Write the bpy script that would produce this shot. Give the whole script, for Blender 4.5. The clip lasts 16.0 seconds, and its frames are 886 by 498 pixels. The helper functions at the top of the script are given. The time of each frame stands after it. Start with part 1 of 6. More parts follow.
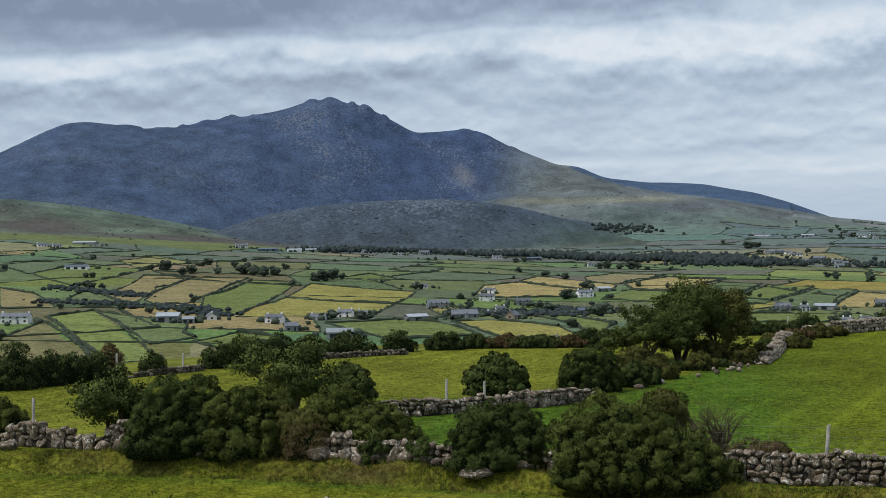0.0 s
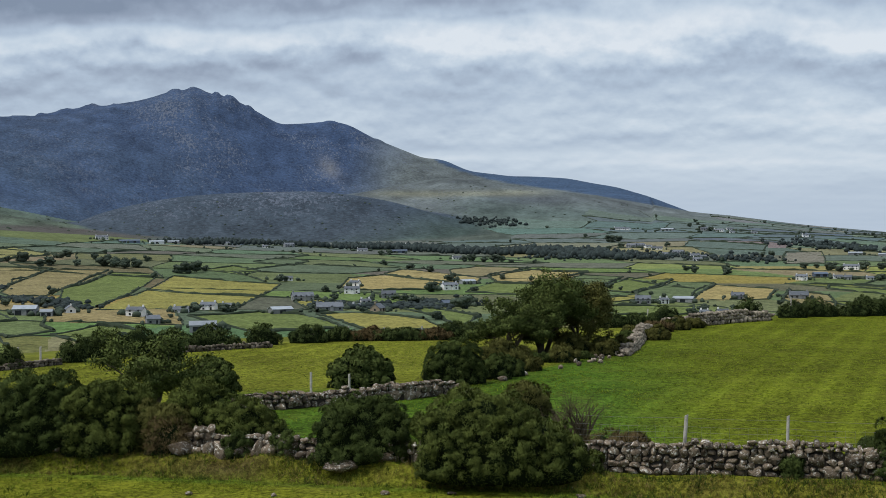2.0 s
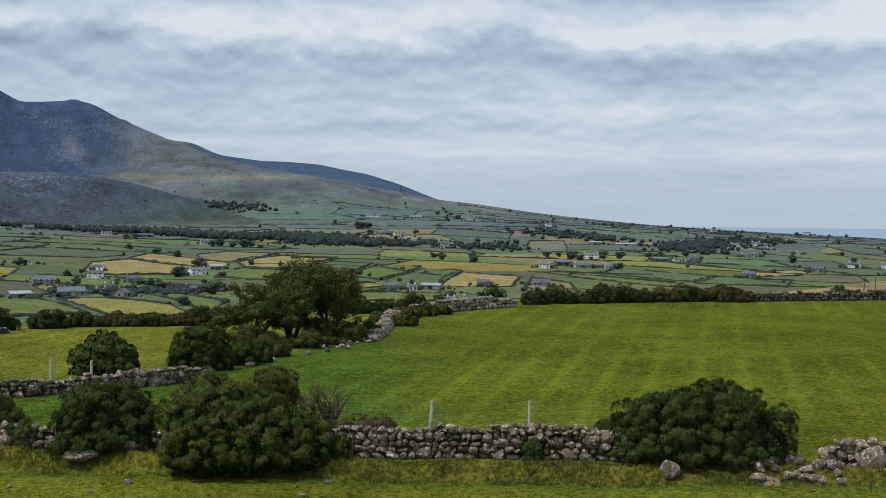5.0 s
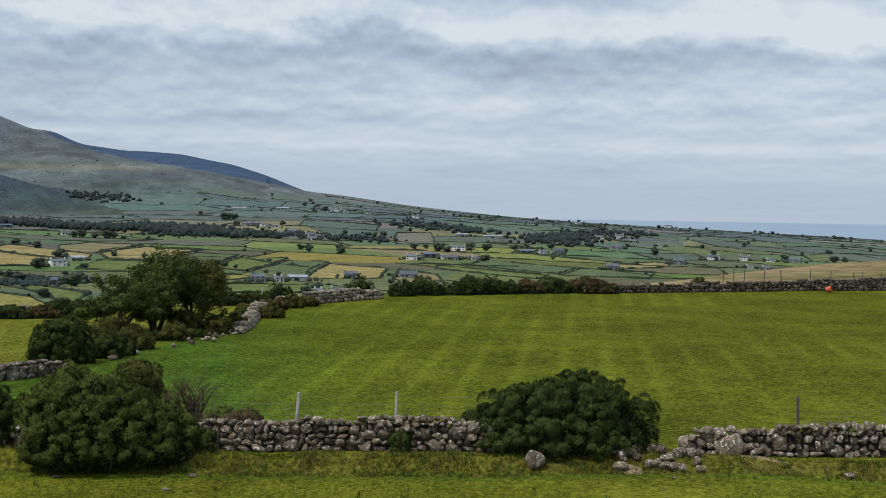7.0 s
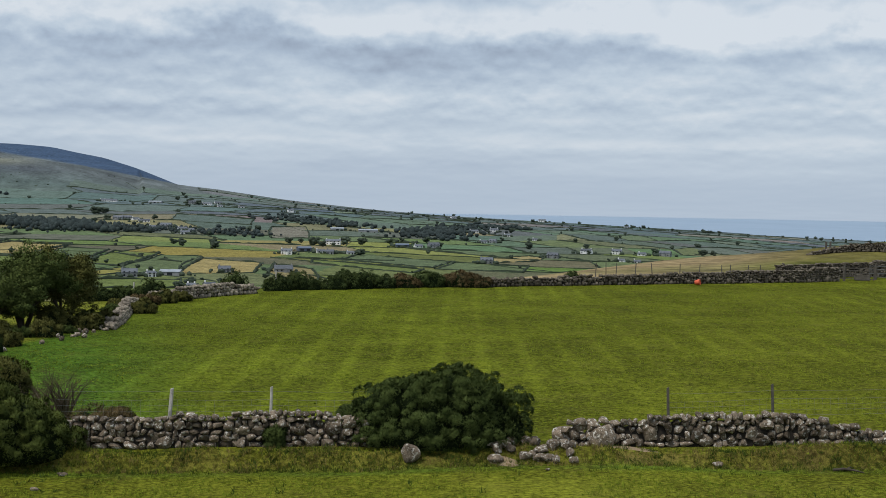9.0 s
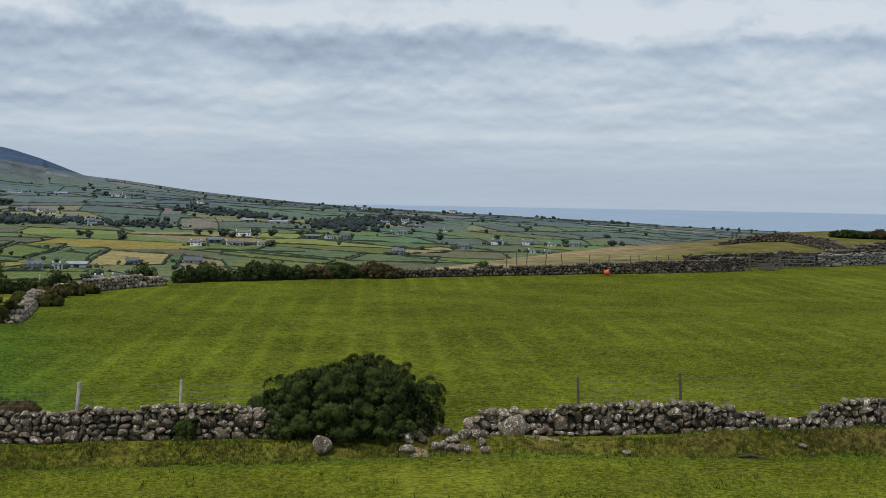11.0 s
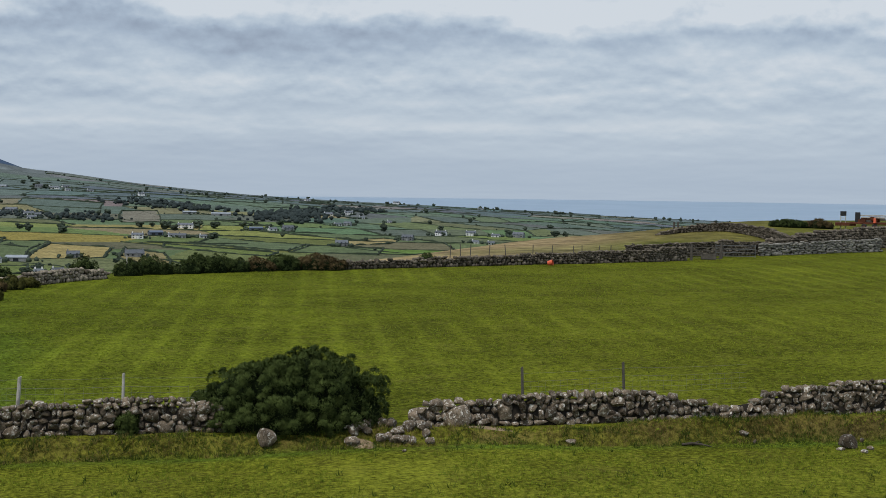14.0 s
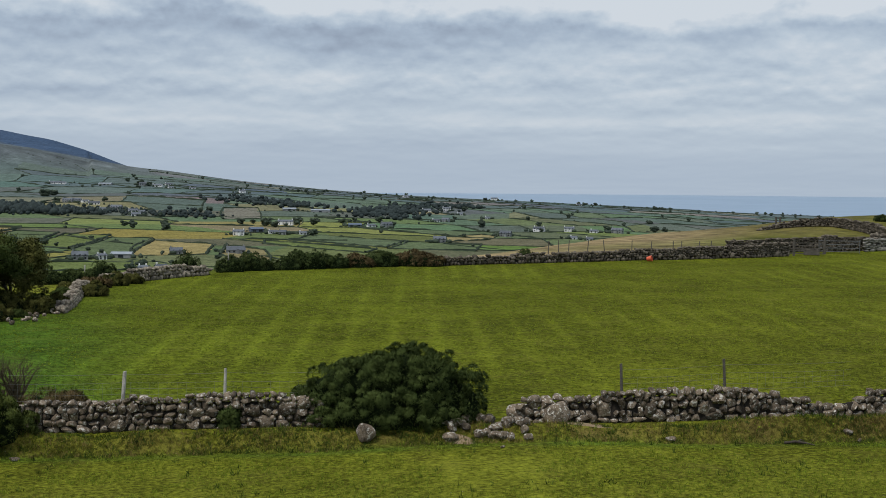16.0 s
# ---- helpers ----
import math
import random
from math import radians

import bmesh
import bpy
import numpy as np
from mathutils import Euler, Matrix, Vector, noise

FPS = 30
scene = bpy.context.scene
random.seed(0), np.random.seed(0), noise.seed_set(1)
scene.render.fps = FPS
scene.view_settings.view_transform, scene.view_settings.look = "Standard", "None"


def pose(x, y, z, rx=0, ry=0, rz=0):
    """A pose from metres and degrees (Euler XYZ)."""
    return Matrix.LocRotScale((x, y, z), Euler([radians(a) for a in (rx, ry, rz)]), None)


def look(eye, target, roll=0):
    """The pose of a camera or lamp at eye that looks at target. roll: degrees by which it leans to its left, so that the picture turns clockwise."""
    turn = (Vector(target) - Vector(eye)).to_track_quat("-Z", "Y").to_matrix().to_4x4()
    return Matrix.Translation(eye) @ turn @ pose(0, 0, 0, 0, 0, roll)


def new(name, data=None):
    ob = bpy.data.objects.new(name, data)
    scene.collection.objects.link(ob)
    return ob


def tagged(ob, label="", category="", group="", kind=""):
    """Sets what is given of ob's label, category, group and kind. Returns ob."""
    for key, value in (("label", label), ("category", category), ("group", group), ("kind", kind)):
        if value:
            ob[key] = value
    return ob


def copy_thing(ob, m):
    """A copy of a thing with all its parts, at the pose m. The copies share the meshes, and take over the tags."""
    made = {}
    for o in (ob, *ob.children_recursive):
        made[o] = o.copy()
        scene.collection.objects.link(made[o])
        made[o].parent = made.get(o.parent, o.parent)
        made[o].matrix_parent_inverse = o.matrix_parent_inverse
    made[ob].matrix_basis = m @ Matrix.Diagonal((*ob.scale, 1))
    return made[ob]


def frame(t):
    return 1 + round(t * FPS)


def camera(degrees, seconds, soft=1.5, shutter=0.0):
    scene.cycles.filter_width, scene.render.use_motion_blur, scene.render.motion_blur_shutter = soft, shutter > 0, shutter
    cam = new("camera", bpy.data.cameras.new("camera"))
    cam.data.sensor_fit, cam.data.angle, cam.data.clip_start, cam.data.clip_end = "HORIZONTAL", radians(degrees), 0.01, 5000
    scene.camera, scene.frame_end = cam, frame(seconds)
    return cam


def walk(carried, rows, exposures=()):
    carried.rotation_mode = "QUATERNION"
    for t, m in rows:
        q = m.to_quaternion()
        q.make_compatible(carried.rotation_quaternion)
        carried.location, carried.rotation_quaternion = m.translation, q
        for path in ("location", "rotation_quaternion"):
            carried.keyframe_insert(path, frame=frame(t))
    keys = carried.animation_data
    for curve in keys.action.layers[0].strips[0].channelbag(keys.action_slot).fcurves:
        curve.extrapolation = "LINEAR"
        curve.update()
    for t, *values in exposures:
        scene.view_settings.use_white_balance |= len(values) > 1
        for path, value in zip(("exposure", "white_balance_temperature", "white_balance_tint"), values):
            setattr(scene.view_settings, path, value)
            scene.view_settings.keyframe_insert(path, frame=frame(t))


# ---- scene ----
cam = camera(34.88, 16.0, soft=0.55)
EYE = 77.0          # metres above the sea; the tripod stands on a rise over the fields
# seconds, turn to the left, tilt up, lean to the right, in degrees
ROWS = [
    (0, 0.000, -0.950, 0.830),
    (0.5, -1.493, -1.047, 0.789),
    (1, -2.761, -1.138, 0.748),
    (1.5, -3.966, -1.224, 0.635),
    (2, -5.466, -1.312, 0.506),
    (2.5, -7.355, -1.408, 0.190),
    (3, -9.184, -1.487, -0.043),
    (3.5, -11.252, -1.592, -0.203),
    (6, -18.079, -2.024, -0.606),
    (6.5, -19.565, -2.079, -0.702),
    (7, -21.006, -2.160, -0.797),
    (7.5, -22.261, -2.212, -0.962),
    (8, -23.142, -2.244, -1.009),
    (8.5, -24.505, -2.285, -0.924),
    (9, -26.073, -2.322, -0.921),
    (9.5, -27.858, -2.365, -0.991),
    (10, -28.508, -2.465, -0.981),
    (12.5, -31.490, -2.794, -0.878),
    (13, -31.730, -2.849, -0.829),
    (13.5, -31.895, -2.914, -0.746),
    (14, -31.980, -2.953, -0.716),
    (14.5, -31.864, -3.015, -0.685),
    (15, -30.985, -3.059, -0.608),
    (15.5, -29.497, -3.087, -0.547),
    (16, -27.996, -3.151, -0.394),
]


def heading(turn, tilt):
    a, b = radians(turn), radians(tilt)
    return Vector((-math.sin(a) * math.cos(b), math.cos(a) * math.cos(b), math.sin(b)))


walk(cam, [(t, look((0, 0, EYE), Vector((0, 0, EYE)) + heading(a, b), -c)) for t, a, b, c in ROWS],
     exposures=[(0, 0.0), (3.5, -0.02), (6, -0.06), (9, -0.10), (12.5, -0.20), (16, -0.20)])


# ---- sky and sun ----
SUN_AZ, SUN_EL = -112.0, 60.0   # degrees to the right of straight ahead, and up
world = bpy.data.worlds.new("sky")
scene.world = world
world.use_nodes = True


class Nodes:
    """Short hand for building a node tree."""

    def __init__(self, tree):
        self.tree = tree
        tree.nodes.clear()

    def add(self, kind, inputs=(), **settings):
        node = self.tree.nodes.new(kind)
        for key, value in settings.items():
            setattr(node, key, value)
        for key, value in dict(inputs).items():
            socket = node.inputs[key]
            if isinstance(value, bpy.types.NodeSocket):
                self.tree.links.new(value, socket)
            else:
                socket.default_value = value
        return node

    def noise(self, vector, scale, detail=4.0, rough=0.55, distortion=0.0):
        return self.add("ShaderNodeTexNoise", {"Vector": vector, "Scale": scale, "Detail": detail, "Roughness": rough, "Distortion": distortion}).outputs["Fac"]

    def ramp(self, fac, stops, mode="LINEAR"):
        node = self.add("ShaderNodeValToRGB", {"Fac": fac})
        ramp = node.color_ramp
        ramp.interpolation = mode
        while len(ramp.elements) < len(stops):
            ramp.elements.new(0.5)
        for element, (at, colour) in zip(ramp.elements, stops):
            element.position = at
            element.color = (colour, colour, colour, 1) if isinstance(colour, (int, float)) else (*colour, 1)
        return node.outputs["Color"]

    def mix(self, fac, a, b, blend="MIX"):
        node = self.add("ShaderNodeMix", data_type="RGBA", blend_type=blend)
        for socket, value in ((node.inputs[0], fac), (node.inputs[6], a), (node.inputs[7], b)):
            if isinstance(value, bpy.types.NodeSocket):
                self.tree.links.new(value, socket)
            elif isinstance(value, tuple):
                socket.default_value = (*value, 1)
            else:
                socket.default_value = value
        return node.outputs[2]

    def math(self, op, a, b=0.0, c=0.0):
        return self.add("ShaderNodeMath", {0: a, 1: b, 2: c}, operation=op).outputs[0]


sky = Nodes(world.node_tree)
way = sky.add("ShaderNodeTexCoord").outputs["Generated"]
split = sky.add("ShaderNodeSeparateXYZ", {0: way}).outputs
bearing = sky.math("MULTIPLY", sky.math("ARCTAN2", split[0], split[1]), 57.296)
height = sky.math("MULTIPLY", sky.math("ARCSINE", split[2]), 57.296)
# a deck of layered cloud in perspective: its rolls lie closer together towards the horizon
deep = sky.math("MULTIPLY", sky.math("LOGARITHM", sky.math("ADD", sky.math("MAXIMUM", height, -1.0), 2.2), 2.718), 5.0)


def cloud_noise(across, up, lift, detail, roughness, seed):
    at = sky.add("ShaderNodeCombineXYZ", {0: sky.math("MULTIPLY", bearing, across), 1: sky.math("ADD", sky.math("MULTIPLY", deep, up), lift), 2: seed}).outputs[0]
    return sky.math("SUBTRACT", sky.noise(at, 1.0, detail, roughness, 0.0), 0.5)


drift = cloud_noise(0.055, 0.35, 0.0, 3, 0.5, 4.1)
heaps = cloud_noise(0.22, 0.62, 0.0, 6, 0.5, 1.7)
heaps_over = cloud_noise(0.22, 0.62, 0.14, 6, 0.5, 1.7)
puffs = cloud_noise(0.6, 1.35, 0.0, 5, 0.52, 5.9)
puffs_over = cloud_noise(0.6, 1.35, 0.22, 5, 0.52, 5.9)
wisps = cloud_noise(0.045, 0.9, 0.0, 4, 0.5, 8.3)
near = sky.add("ShaderNodeMapRange", {"Value": height, "From Min": 0.3, "From Max": 4.5, "To Min": 0.12, "To Max": 1.0}, clamp=True).outputs[0]
west = sky.add("ShaderNodeMapRange", {"Value": bearing, "From Min": -7.0, "From Max": -15.0, "To Min": 0.0, "To Max": 1.1}, clamp=True).outputs[0]
bent = sky.math("ADD", sky.math("ADD", height, west), sky.math("MULTIPLY", near, sky.math("ADD", sky.math("MULTIPLY", drift, 3.2), sky.math("ADD", sky.math("MULTIPLY", heaps, 2.1), sky.math("MULTIPLY", puffs, 0.9)))))
rolls = sky.ramp(sky.math("DIVIDE", bent, 14.0), [(q / 14.0, v) for q, v in ((0.0, 0.56), (1.6, 0.60), (2.2, 0.74), (2.8, 0.60), (3.7, 0.72), (4.4, 0.68), (5.2, 0.52), (5.8, 0.43), (6.4, 0.62), (7.0, 0.88), (7.5, 0.85), (8.0, 0.56), (8.7, 0.28), (10.0, 0.16), (12.5, 0.40))], "EASE")
relief = sky.math("ADD", sky.math("ADD", sky.math("MULTIPLY", heaps, 0.5), sky.math("MULTIPLY", sky.math("SUBTRACT", puffs, puffs_over), 0.5)), sky.math("ADD", sky.math("MULTIPLY", sky.math("SUBTRACT", heaps, heaps_over), 1.25), sky.math("MULTIPLY", wisps, 0.5)))
east = sky.add("ShaderNodeMapRange", {"Value": bearing, "From Min": -17.0, "From Max": 42.0, "To Min": -0.13, "To Max": 0.12}, clamp=True).outputs[0]
deck = sky.math("ADD", sky.math("ADD", rolls, sky.math("MULTIPLY", east, near)), sky.math("MULTIPLY", relief, near))
low = sky.ramp(deck, [(0.0, (0.22, 0.275, 0.375)), (0.25, (0.31, 0.375, 0.49)), (0.5, (0.44, 0.535, 0.665)), (0.7, (0.565, 0.66, 0.77)), (0.95, (0.74, 0.80, 0.87))])
layered = sky.add("ShaderNodeCombineXYZ", {0: split[0], 1: split[1], 2: sky.math("MULTIPLY", split[2], 2.0)}).outputs[0]
cloud = sky.ramp(sky.noise(layered, 1.9, 4, 0.5, 0.0), [(0.34, (0.34, 0.41, 0.53)), (0.5, (0.50, 0.59, 0.71)), (0.66, (0.70, 0.77, 0.86))])
rise = sky.add("ShaderNodeMapRange", {"Value": height, "From Min": 10.0, "From Max": 17.0, "To Min": 0.0, "To Max": 1.0}, clamp=True).outputs[0]
veil = sky.mix(rise, low, cloud)
nishita = sky.add("ShaderNodeTexSky", sky_type="NISHITA", sun_disc=False, sun_elevation=radians(SUN_EL), sun_rotation=radians(SUN_AZ)).outputs[0]
clear = sky.add("ShaderNodeBackground", {"Color": nishita, "Strength": 0.1}).outputs[0]
clouds = sky.add("ShaderNodeBackground", {"Color": veil, "Strength": 1.0}).outputs[0]
both = sky.add("ShaderNodeMixShader", {0: 0.93, 1: clear, 2: clouds}).outputs[0]
sky.add("ShaderNodeOutputWorld", {"Surface": both})

sun = new("sun", bpy.data.lights.new("sun", "SUN"))
sun.data.energy, sun.data.angle, sun.data.color = 2.4, radians(14), (1.0, 0.96, 0.90)
a, b = radians(SUN_AZ), radians(SUN_EL)
sun.matrix_world = look((0, 0, 300), Vector((0, 0, 300)) - Vector((math.sin(a) * math.cos(b), math.cos(a) * math.cos(b), math.sin(b))))


# ---- the lie of the land ----
# Bearings in degrees to the right of straight ahead, distances in metres from the tripod's foot, heights above the sea.
PLAIN = 68.1
_table = np.random.RandomState(5).rand(256, 256)


def lattice(x, y):
    """Smooth noise from 0 to 1, one bump a metre."""
    x, y = np.asarray(x, float), np.asarray(y, float)
    i, j = np.floor(x).astype(int), np.floor(y).astype(int)
    u, v = x - i, y - j
    u, v = u * u * (3 - 2 * u), v * v * (3 - 2 * v)
    p = lambda a, b: _table[(i + a) & 255, (j + b) & 255]
    return (p(0, 0) * (1 - u) + p(1, 0) * u) * (1 - v) + (p(0, 1) * (1 - u) + p(1, 1) * u) * v


def rough(x, y, size, octaves=4, gain=0.5):
    """Noise about 0, between -1 and 1, its largest bumps that many metres across."""
    total, weight, amount = 0.0, 1.0, 0.0
    for k in range(octaves):
        total = total + weight * (lattice(x / size + 17.3 * k, y / size - 9.1 * k) * 2 - 1)
        amount, weight, size = amount + weight, weight * gain, size / 2.03
    return total / amount


def curve(*pairs, soft=0.6):
    """A smooth function of the bearing through pairs of (bearing, value)."""
    grid = np.arange(-180, 180.01, 0.1)
    values = np.interp(grid, [p[0] for p in pairs], [p[1] for p in pairs])
    n = int(soft * 30)
    if n:
        kernel = np.hanning(2 * n + 3)
        values = np.convolve(np.pad(values, n + 1, mode="edge"), kernel / kernel.sum(), "valid")
    return lambda a: np.interp(a, grid, values)


BROW = curve((-60, 70), (-17, 83), (-12, 90), (-4, 98), (6, 101), (13.7, 110), (17, 119), (25, 131), (32, 138), (41, 156), (49, 188), (70, 220), soft=2)
KNOLL = curve((-60, 62), (25.5, 62), (28, 64.3), (30, 65.6), (34.4, 67.4), (39, 68.7), (42.4, 70.0), (44, 70.5), (46, 70.4), (49, 70.8), (70, 70), soft=1)
BOTTOM = curve((-60, 40), (-17, 24), (0, 18), (20, 16), (40, 10), (60, 8), soft=4)
VALE = curve((-60, 50), (-17, 31), (-8, 26), (0, 23), (17, 17), (30, 13), (45, 6), (70, 5), soft=3)
FARVALE = curve((-60, 80), (-17, 58), (-8, 43), (0, 33), (9, 27), (17, 24), (25, 21), (35, 15), (45, 5), (70, 3), soft=3)
HEM = curve((-60, 110), (-17, 90), (-8, 56), (-2, 38), (4, 38), (9, 40), (17, 47), (25, 32), (35, 21), (42, 3), (48, 0), (70, -3), soft=2)
FOOT_FAR = curve((-60, 2500), (-17, 2500), (-9, 2700), (-5, 3100), (0, 3300), (12, 3350), (20, 3200), (33, 2750), (70, 2700), soft=2)
FOOT_UP = curve((-60, 1.3), (-17.3, 1.31), (-15.2, 1.08), (-13, 0.75), (-10.9, 0.32), (-8.7, -0.15), (-6.4, -0.35), (-4, 0.3), (0, 0.75), (3.2, 1.15), (4.6, 1.42), (6.1, 1.48),
                (7.9, 1.25), (10.6, 0.93), (13, 0.55), (15.3, 0.1), (17.3, -0.09), (19.6, -0.42), (23.3, -0.78), (26.2, -0.97), (29.1, -1.1), (32, -1.21), (36, -1.42), (41, -1.6), (46, -1.68), (70, -1.8), soft=0.5)
DOME_UP = curve((-12, -2.0), (-10, -0.3), (-8.8, 0.2), (-7.5, 0.5), (-5.3, 0.89), (-1.9, 1.12), (1.5, 1.12), (3.8, 0.59), (5.8, -0.07), (8.3, -0.71), (10.5, -1.5), (14, -2.5), soft=1.2)
RIDGE_UP = curve((-120, -0.5), (-60, 0.8), (-30, 1.2), (-21, 1.6), (-17.2, 3.03), (-16, 3.72), (-14.9, 4.2), (-14.1, 4.28), (-12.4, 4.1), (-12, 3.9), (-10.8, 4.0), (-9.6, 4.28), (-8.5, 4.46), (-7.7, 4.47), (-6.6, 4.66),
                 (-5.3, 5.1), (-4.3, 5.16), (-3.5, 4.9), (-3, 4.82), (-2.1, 4.36), (-1.1, 3.77), (-0.2, 3.8), (1, 3.9), (1.7, 3.76), (2.7, 3.2), (4.7, 2.37), (5.1, 2.36), (5.6, 2.28), (6.5, 1.84), (8.3, 1.61), (9.2, 1.6),
                 (10.5, 1.52), (11.5, 1.31), (12.5, 1.14), (13.0, 0.99), (13.8, 0.74), (15.3, 0.15), (17.5, -0.6), (30, -1.8), (60, -2.5), soft=0.14)
BLUE_EDGE = curve((-60, 9), (3.4, 9), (4.5, 2.5), (6.1, 1.84), (7.9, 1.33), (10.6, 0.95), (13, 0.55), (15.4, 0.1), (20, -0.6), (60, -2), soft=0.4)     # where the near slope hides the foot of the far ridge
RIDGE_BROAD = curve(*[(q, float(RIDGE_UP(q))) for q in range(-120, 61, 1)], soft=1.3)


def tors(a):
    """Granite stacks along the crest, in degrees above it."""
    up = 0.0
    for at, wide, tall in ((-12.5, 0.15, 0.08), (-10.4, 0.12, 0.1), (-9.5, 0.2, 0.06), (-8.5, 0.25, 0.09), (-7.6, 0.1, 0.06), (-5.25, 0.18, 0.09), (-4.45, 0.25, 0.1), (-3.55, 0.12, 0.12), (-3.0, 0.2, 0.14), (-2.25, 0.1, 0.1), (0.95, 0.2, 0.04), (2.95, 0.12, 0.05)):
        up = np.maximum(up, tall * np.clip(1.6 - np.abs(a - at) / wide, 0, 1))
    return up * (0.7 + 0.6 * lattice(a * 9, 3.3))



def dome_height(a, r):
    w = np.clip(1 - np.abs(r - 2550) / 430, 0, 1)
    up = EYE + 2550 * np.tan(np.radians(DOME_UP(a)))
    return np.where(w > 0, HEM(a) - 12 + (up - HEM(a) + 12) * w * w * (3 - 2 * w), -500)


def bank_edge(along):
    """The brink of the turf bank before the near wall, and how far it drops."""
    lip = np.interp(along, [-36, -31, -26, -20, -14, -6, 4, 10, 16, 22, 28], [46.6, 47.4, 48.0, 48.3, 47.9, 47.9, 47.8, 47.8, 47.7, 47.7, 48.0])
    drop = np.interp(along, [-40, -10, 2, 6, 13, 18, 24], [0.62, 0.55, 0.5, 0.36, 0.34, 0.5, 0.62])
    return lip + 0.3 * rough(along, 0 * along, 5.0, 3), drop


def land(x, y):
    """Height of the ground at x, y."""
    x, y = np.asarray(x, float), np.asarray(y, float)
    r, a = np.hypot(x, y), np.degrees(np.arctan2(x, y))
    tan = lambda up: np.tan(np.radians(up))
    brow, foot = BROW(a), FOOT_FAR(a)
    foot_z = EYE + foot * tan(FOOT_UP(a))
    ridge_z = EYE + 4300 * tan(RIDGE_BROAD(a))
    crags = 4300 * (tan(RIDGE_UP(a) + tors(a)) - tan(RIDGE_BROAD(a)))
    behind = np.clip((np.abs(a - 15) - 55) / 40, 0, 1)         # the country behind is a plain upland
    one = np.ones_like(r)
    rs = [0 * one, 3.0 * one, 20 * one, 33 * one, brow, brow + 60, 560 * one, 1000 * one, 1600 * one, 2150 * one, foot, foot + 350, 4300 * one, 4950 * one]
    dip = foot_z - np.where(a < 5, 40, np.clip(40 - (a - 5) * 6, -2000, 40))
    dip = np.minimum(dip, np.where(a > 14, foot_z - 25, dip))
    zs = [75.4 * one, 75.3 * one, 70.6 * one, PLAIN * one, PLAIN * one, KNOLL(a), BOTTOM(a), VALE(a), FARVALE(a), HEM(a), foot_z, dip, np.maximum(ridge_z, -30), ridge_z - 150]
    zs = [z * (1 - behind) + (72 - 0.004 * q) * behind if k > 3 else z for k, (z, q) in enumerate(zip(zs, rs))]
    rs, zs = np.array(rs), np.array(zs)
    h = np.diff(rs, axis=0)
    d = np.diff(zs, axis=0) / h
    m = np.zeros_like(zs)
    inner = d[:-1] * d[1:]
    m[1:-1] = np.where(inner > 0, 2 * inner / np.where(np.abs(d[:-1] + d[1:]) < 1e-9, 1, d[:-1] + d[1:]), 0)
    k = np.clip((r[None] >= rs).sum(0) - 1, 0, len(rs) - 2)
    pick = lambda q: np.take_along_axis(q, k[None], 0)[0]
    step = pick(h)
    t = np.clip((r - pick(rs)) / step, 0, 1)
    z0, z1, m0, m1 = pick(zs), np.take_along_axis(zs, k[None] + 1, 0)[0], pick(m) * step, np.take_along_axis(m, k[None] + 1, 0)[0] * step
    z = (2 * t ** 3 - 3 * t * t + 1) * z0 + (t ** 3 - 2 * t * t + t) * m0 + (3 * t * t - 2 * t ** 3) * z1 + (t ** 3 - t * t) * m1
    # the rounded hill in front of the mountain
    z = np.maximum(z, dome_height(a, r))
    # bumps: fine on the fields, broad in the valley, gullied on the mountain
    z = z + 0.06 * rough(x, y, 6.0, 3) * np.clip((r - 10) / 20, 0, 1) * (r < 400)
    z = z + crags * np.exp(-((r - 4300) / np.where(np.abs(crags) > 12, 170, 110)) ** 2)
    # the turf bank in front of the near wall, and the lower meadow at its foot
    across = x * math.sin(radians(20)) + y * math.cos(radians(20))
    along = x * math.cos(radians(20)) - y * math.sin(radians(20))
    lip, drop = bank_edge(along)
    ledge = np.clip((lip + 0.22 * rough(x, y, 1.7, 3) - across) / 0.85, 0, 1)
    z = z - drop * ledge * ledge * (3 - 2 * ledge) * (r < 90) + 0.26 * rough(x, y, 1.5, 4) * np.exp(-((across - lip + 0.1) / 0.75) ** 2) * (r < 90)
    z = z + np.interp(along, [-40, -24, -6, 3, 16, 20, 26, 40], [0.15, 0.12, 0.0, 0.0, 0.0, 0.2, 0.3, 0.3]) * np.exp(-((across - lip - 0.05) / 0.7) ** 2) * (r < 90)
    vale = np.clip((r - 350) / 300, 0, 1) * np.clip((foot - r) / 500, 0, 1)
    z = z + vale * 4.0 * rough(x, y, 260, 3)
    hill = np.clip((r - 2000) / 500, 0, 1) * np.clip((20 - a) / 6, 0, 1)
    crest = np.clip(np.abs(r - 4300) / 160, 0, 1) * np.clip(np.abs(r - foot) / 120, 0.08, 1) * np.clip(np.abs(r - 2550) / 100, 0.1, 1)
    z = z + hill * crest * (26 * np.clip((z - 40) / 200, 0, 1) * rough(x, y, 420, 5, 0.55) + 5 * rough(x, y, 90, 4, 0.6))
    return z


def ground_at(x, y):
    return float(land(np.array([x]), np.array([y]))[0])


# ---- materials ----
def blank(name):
    m = bpy.data.materials.new(name)
    m.use_nodes = True
    return m, Nodes(m.node_tree)


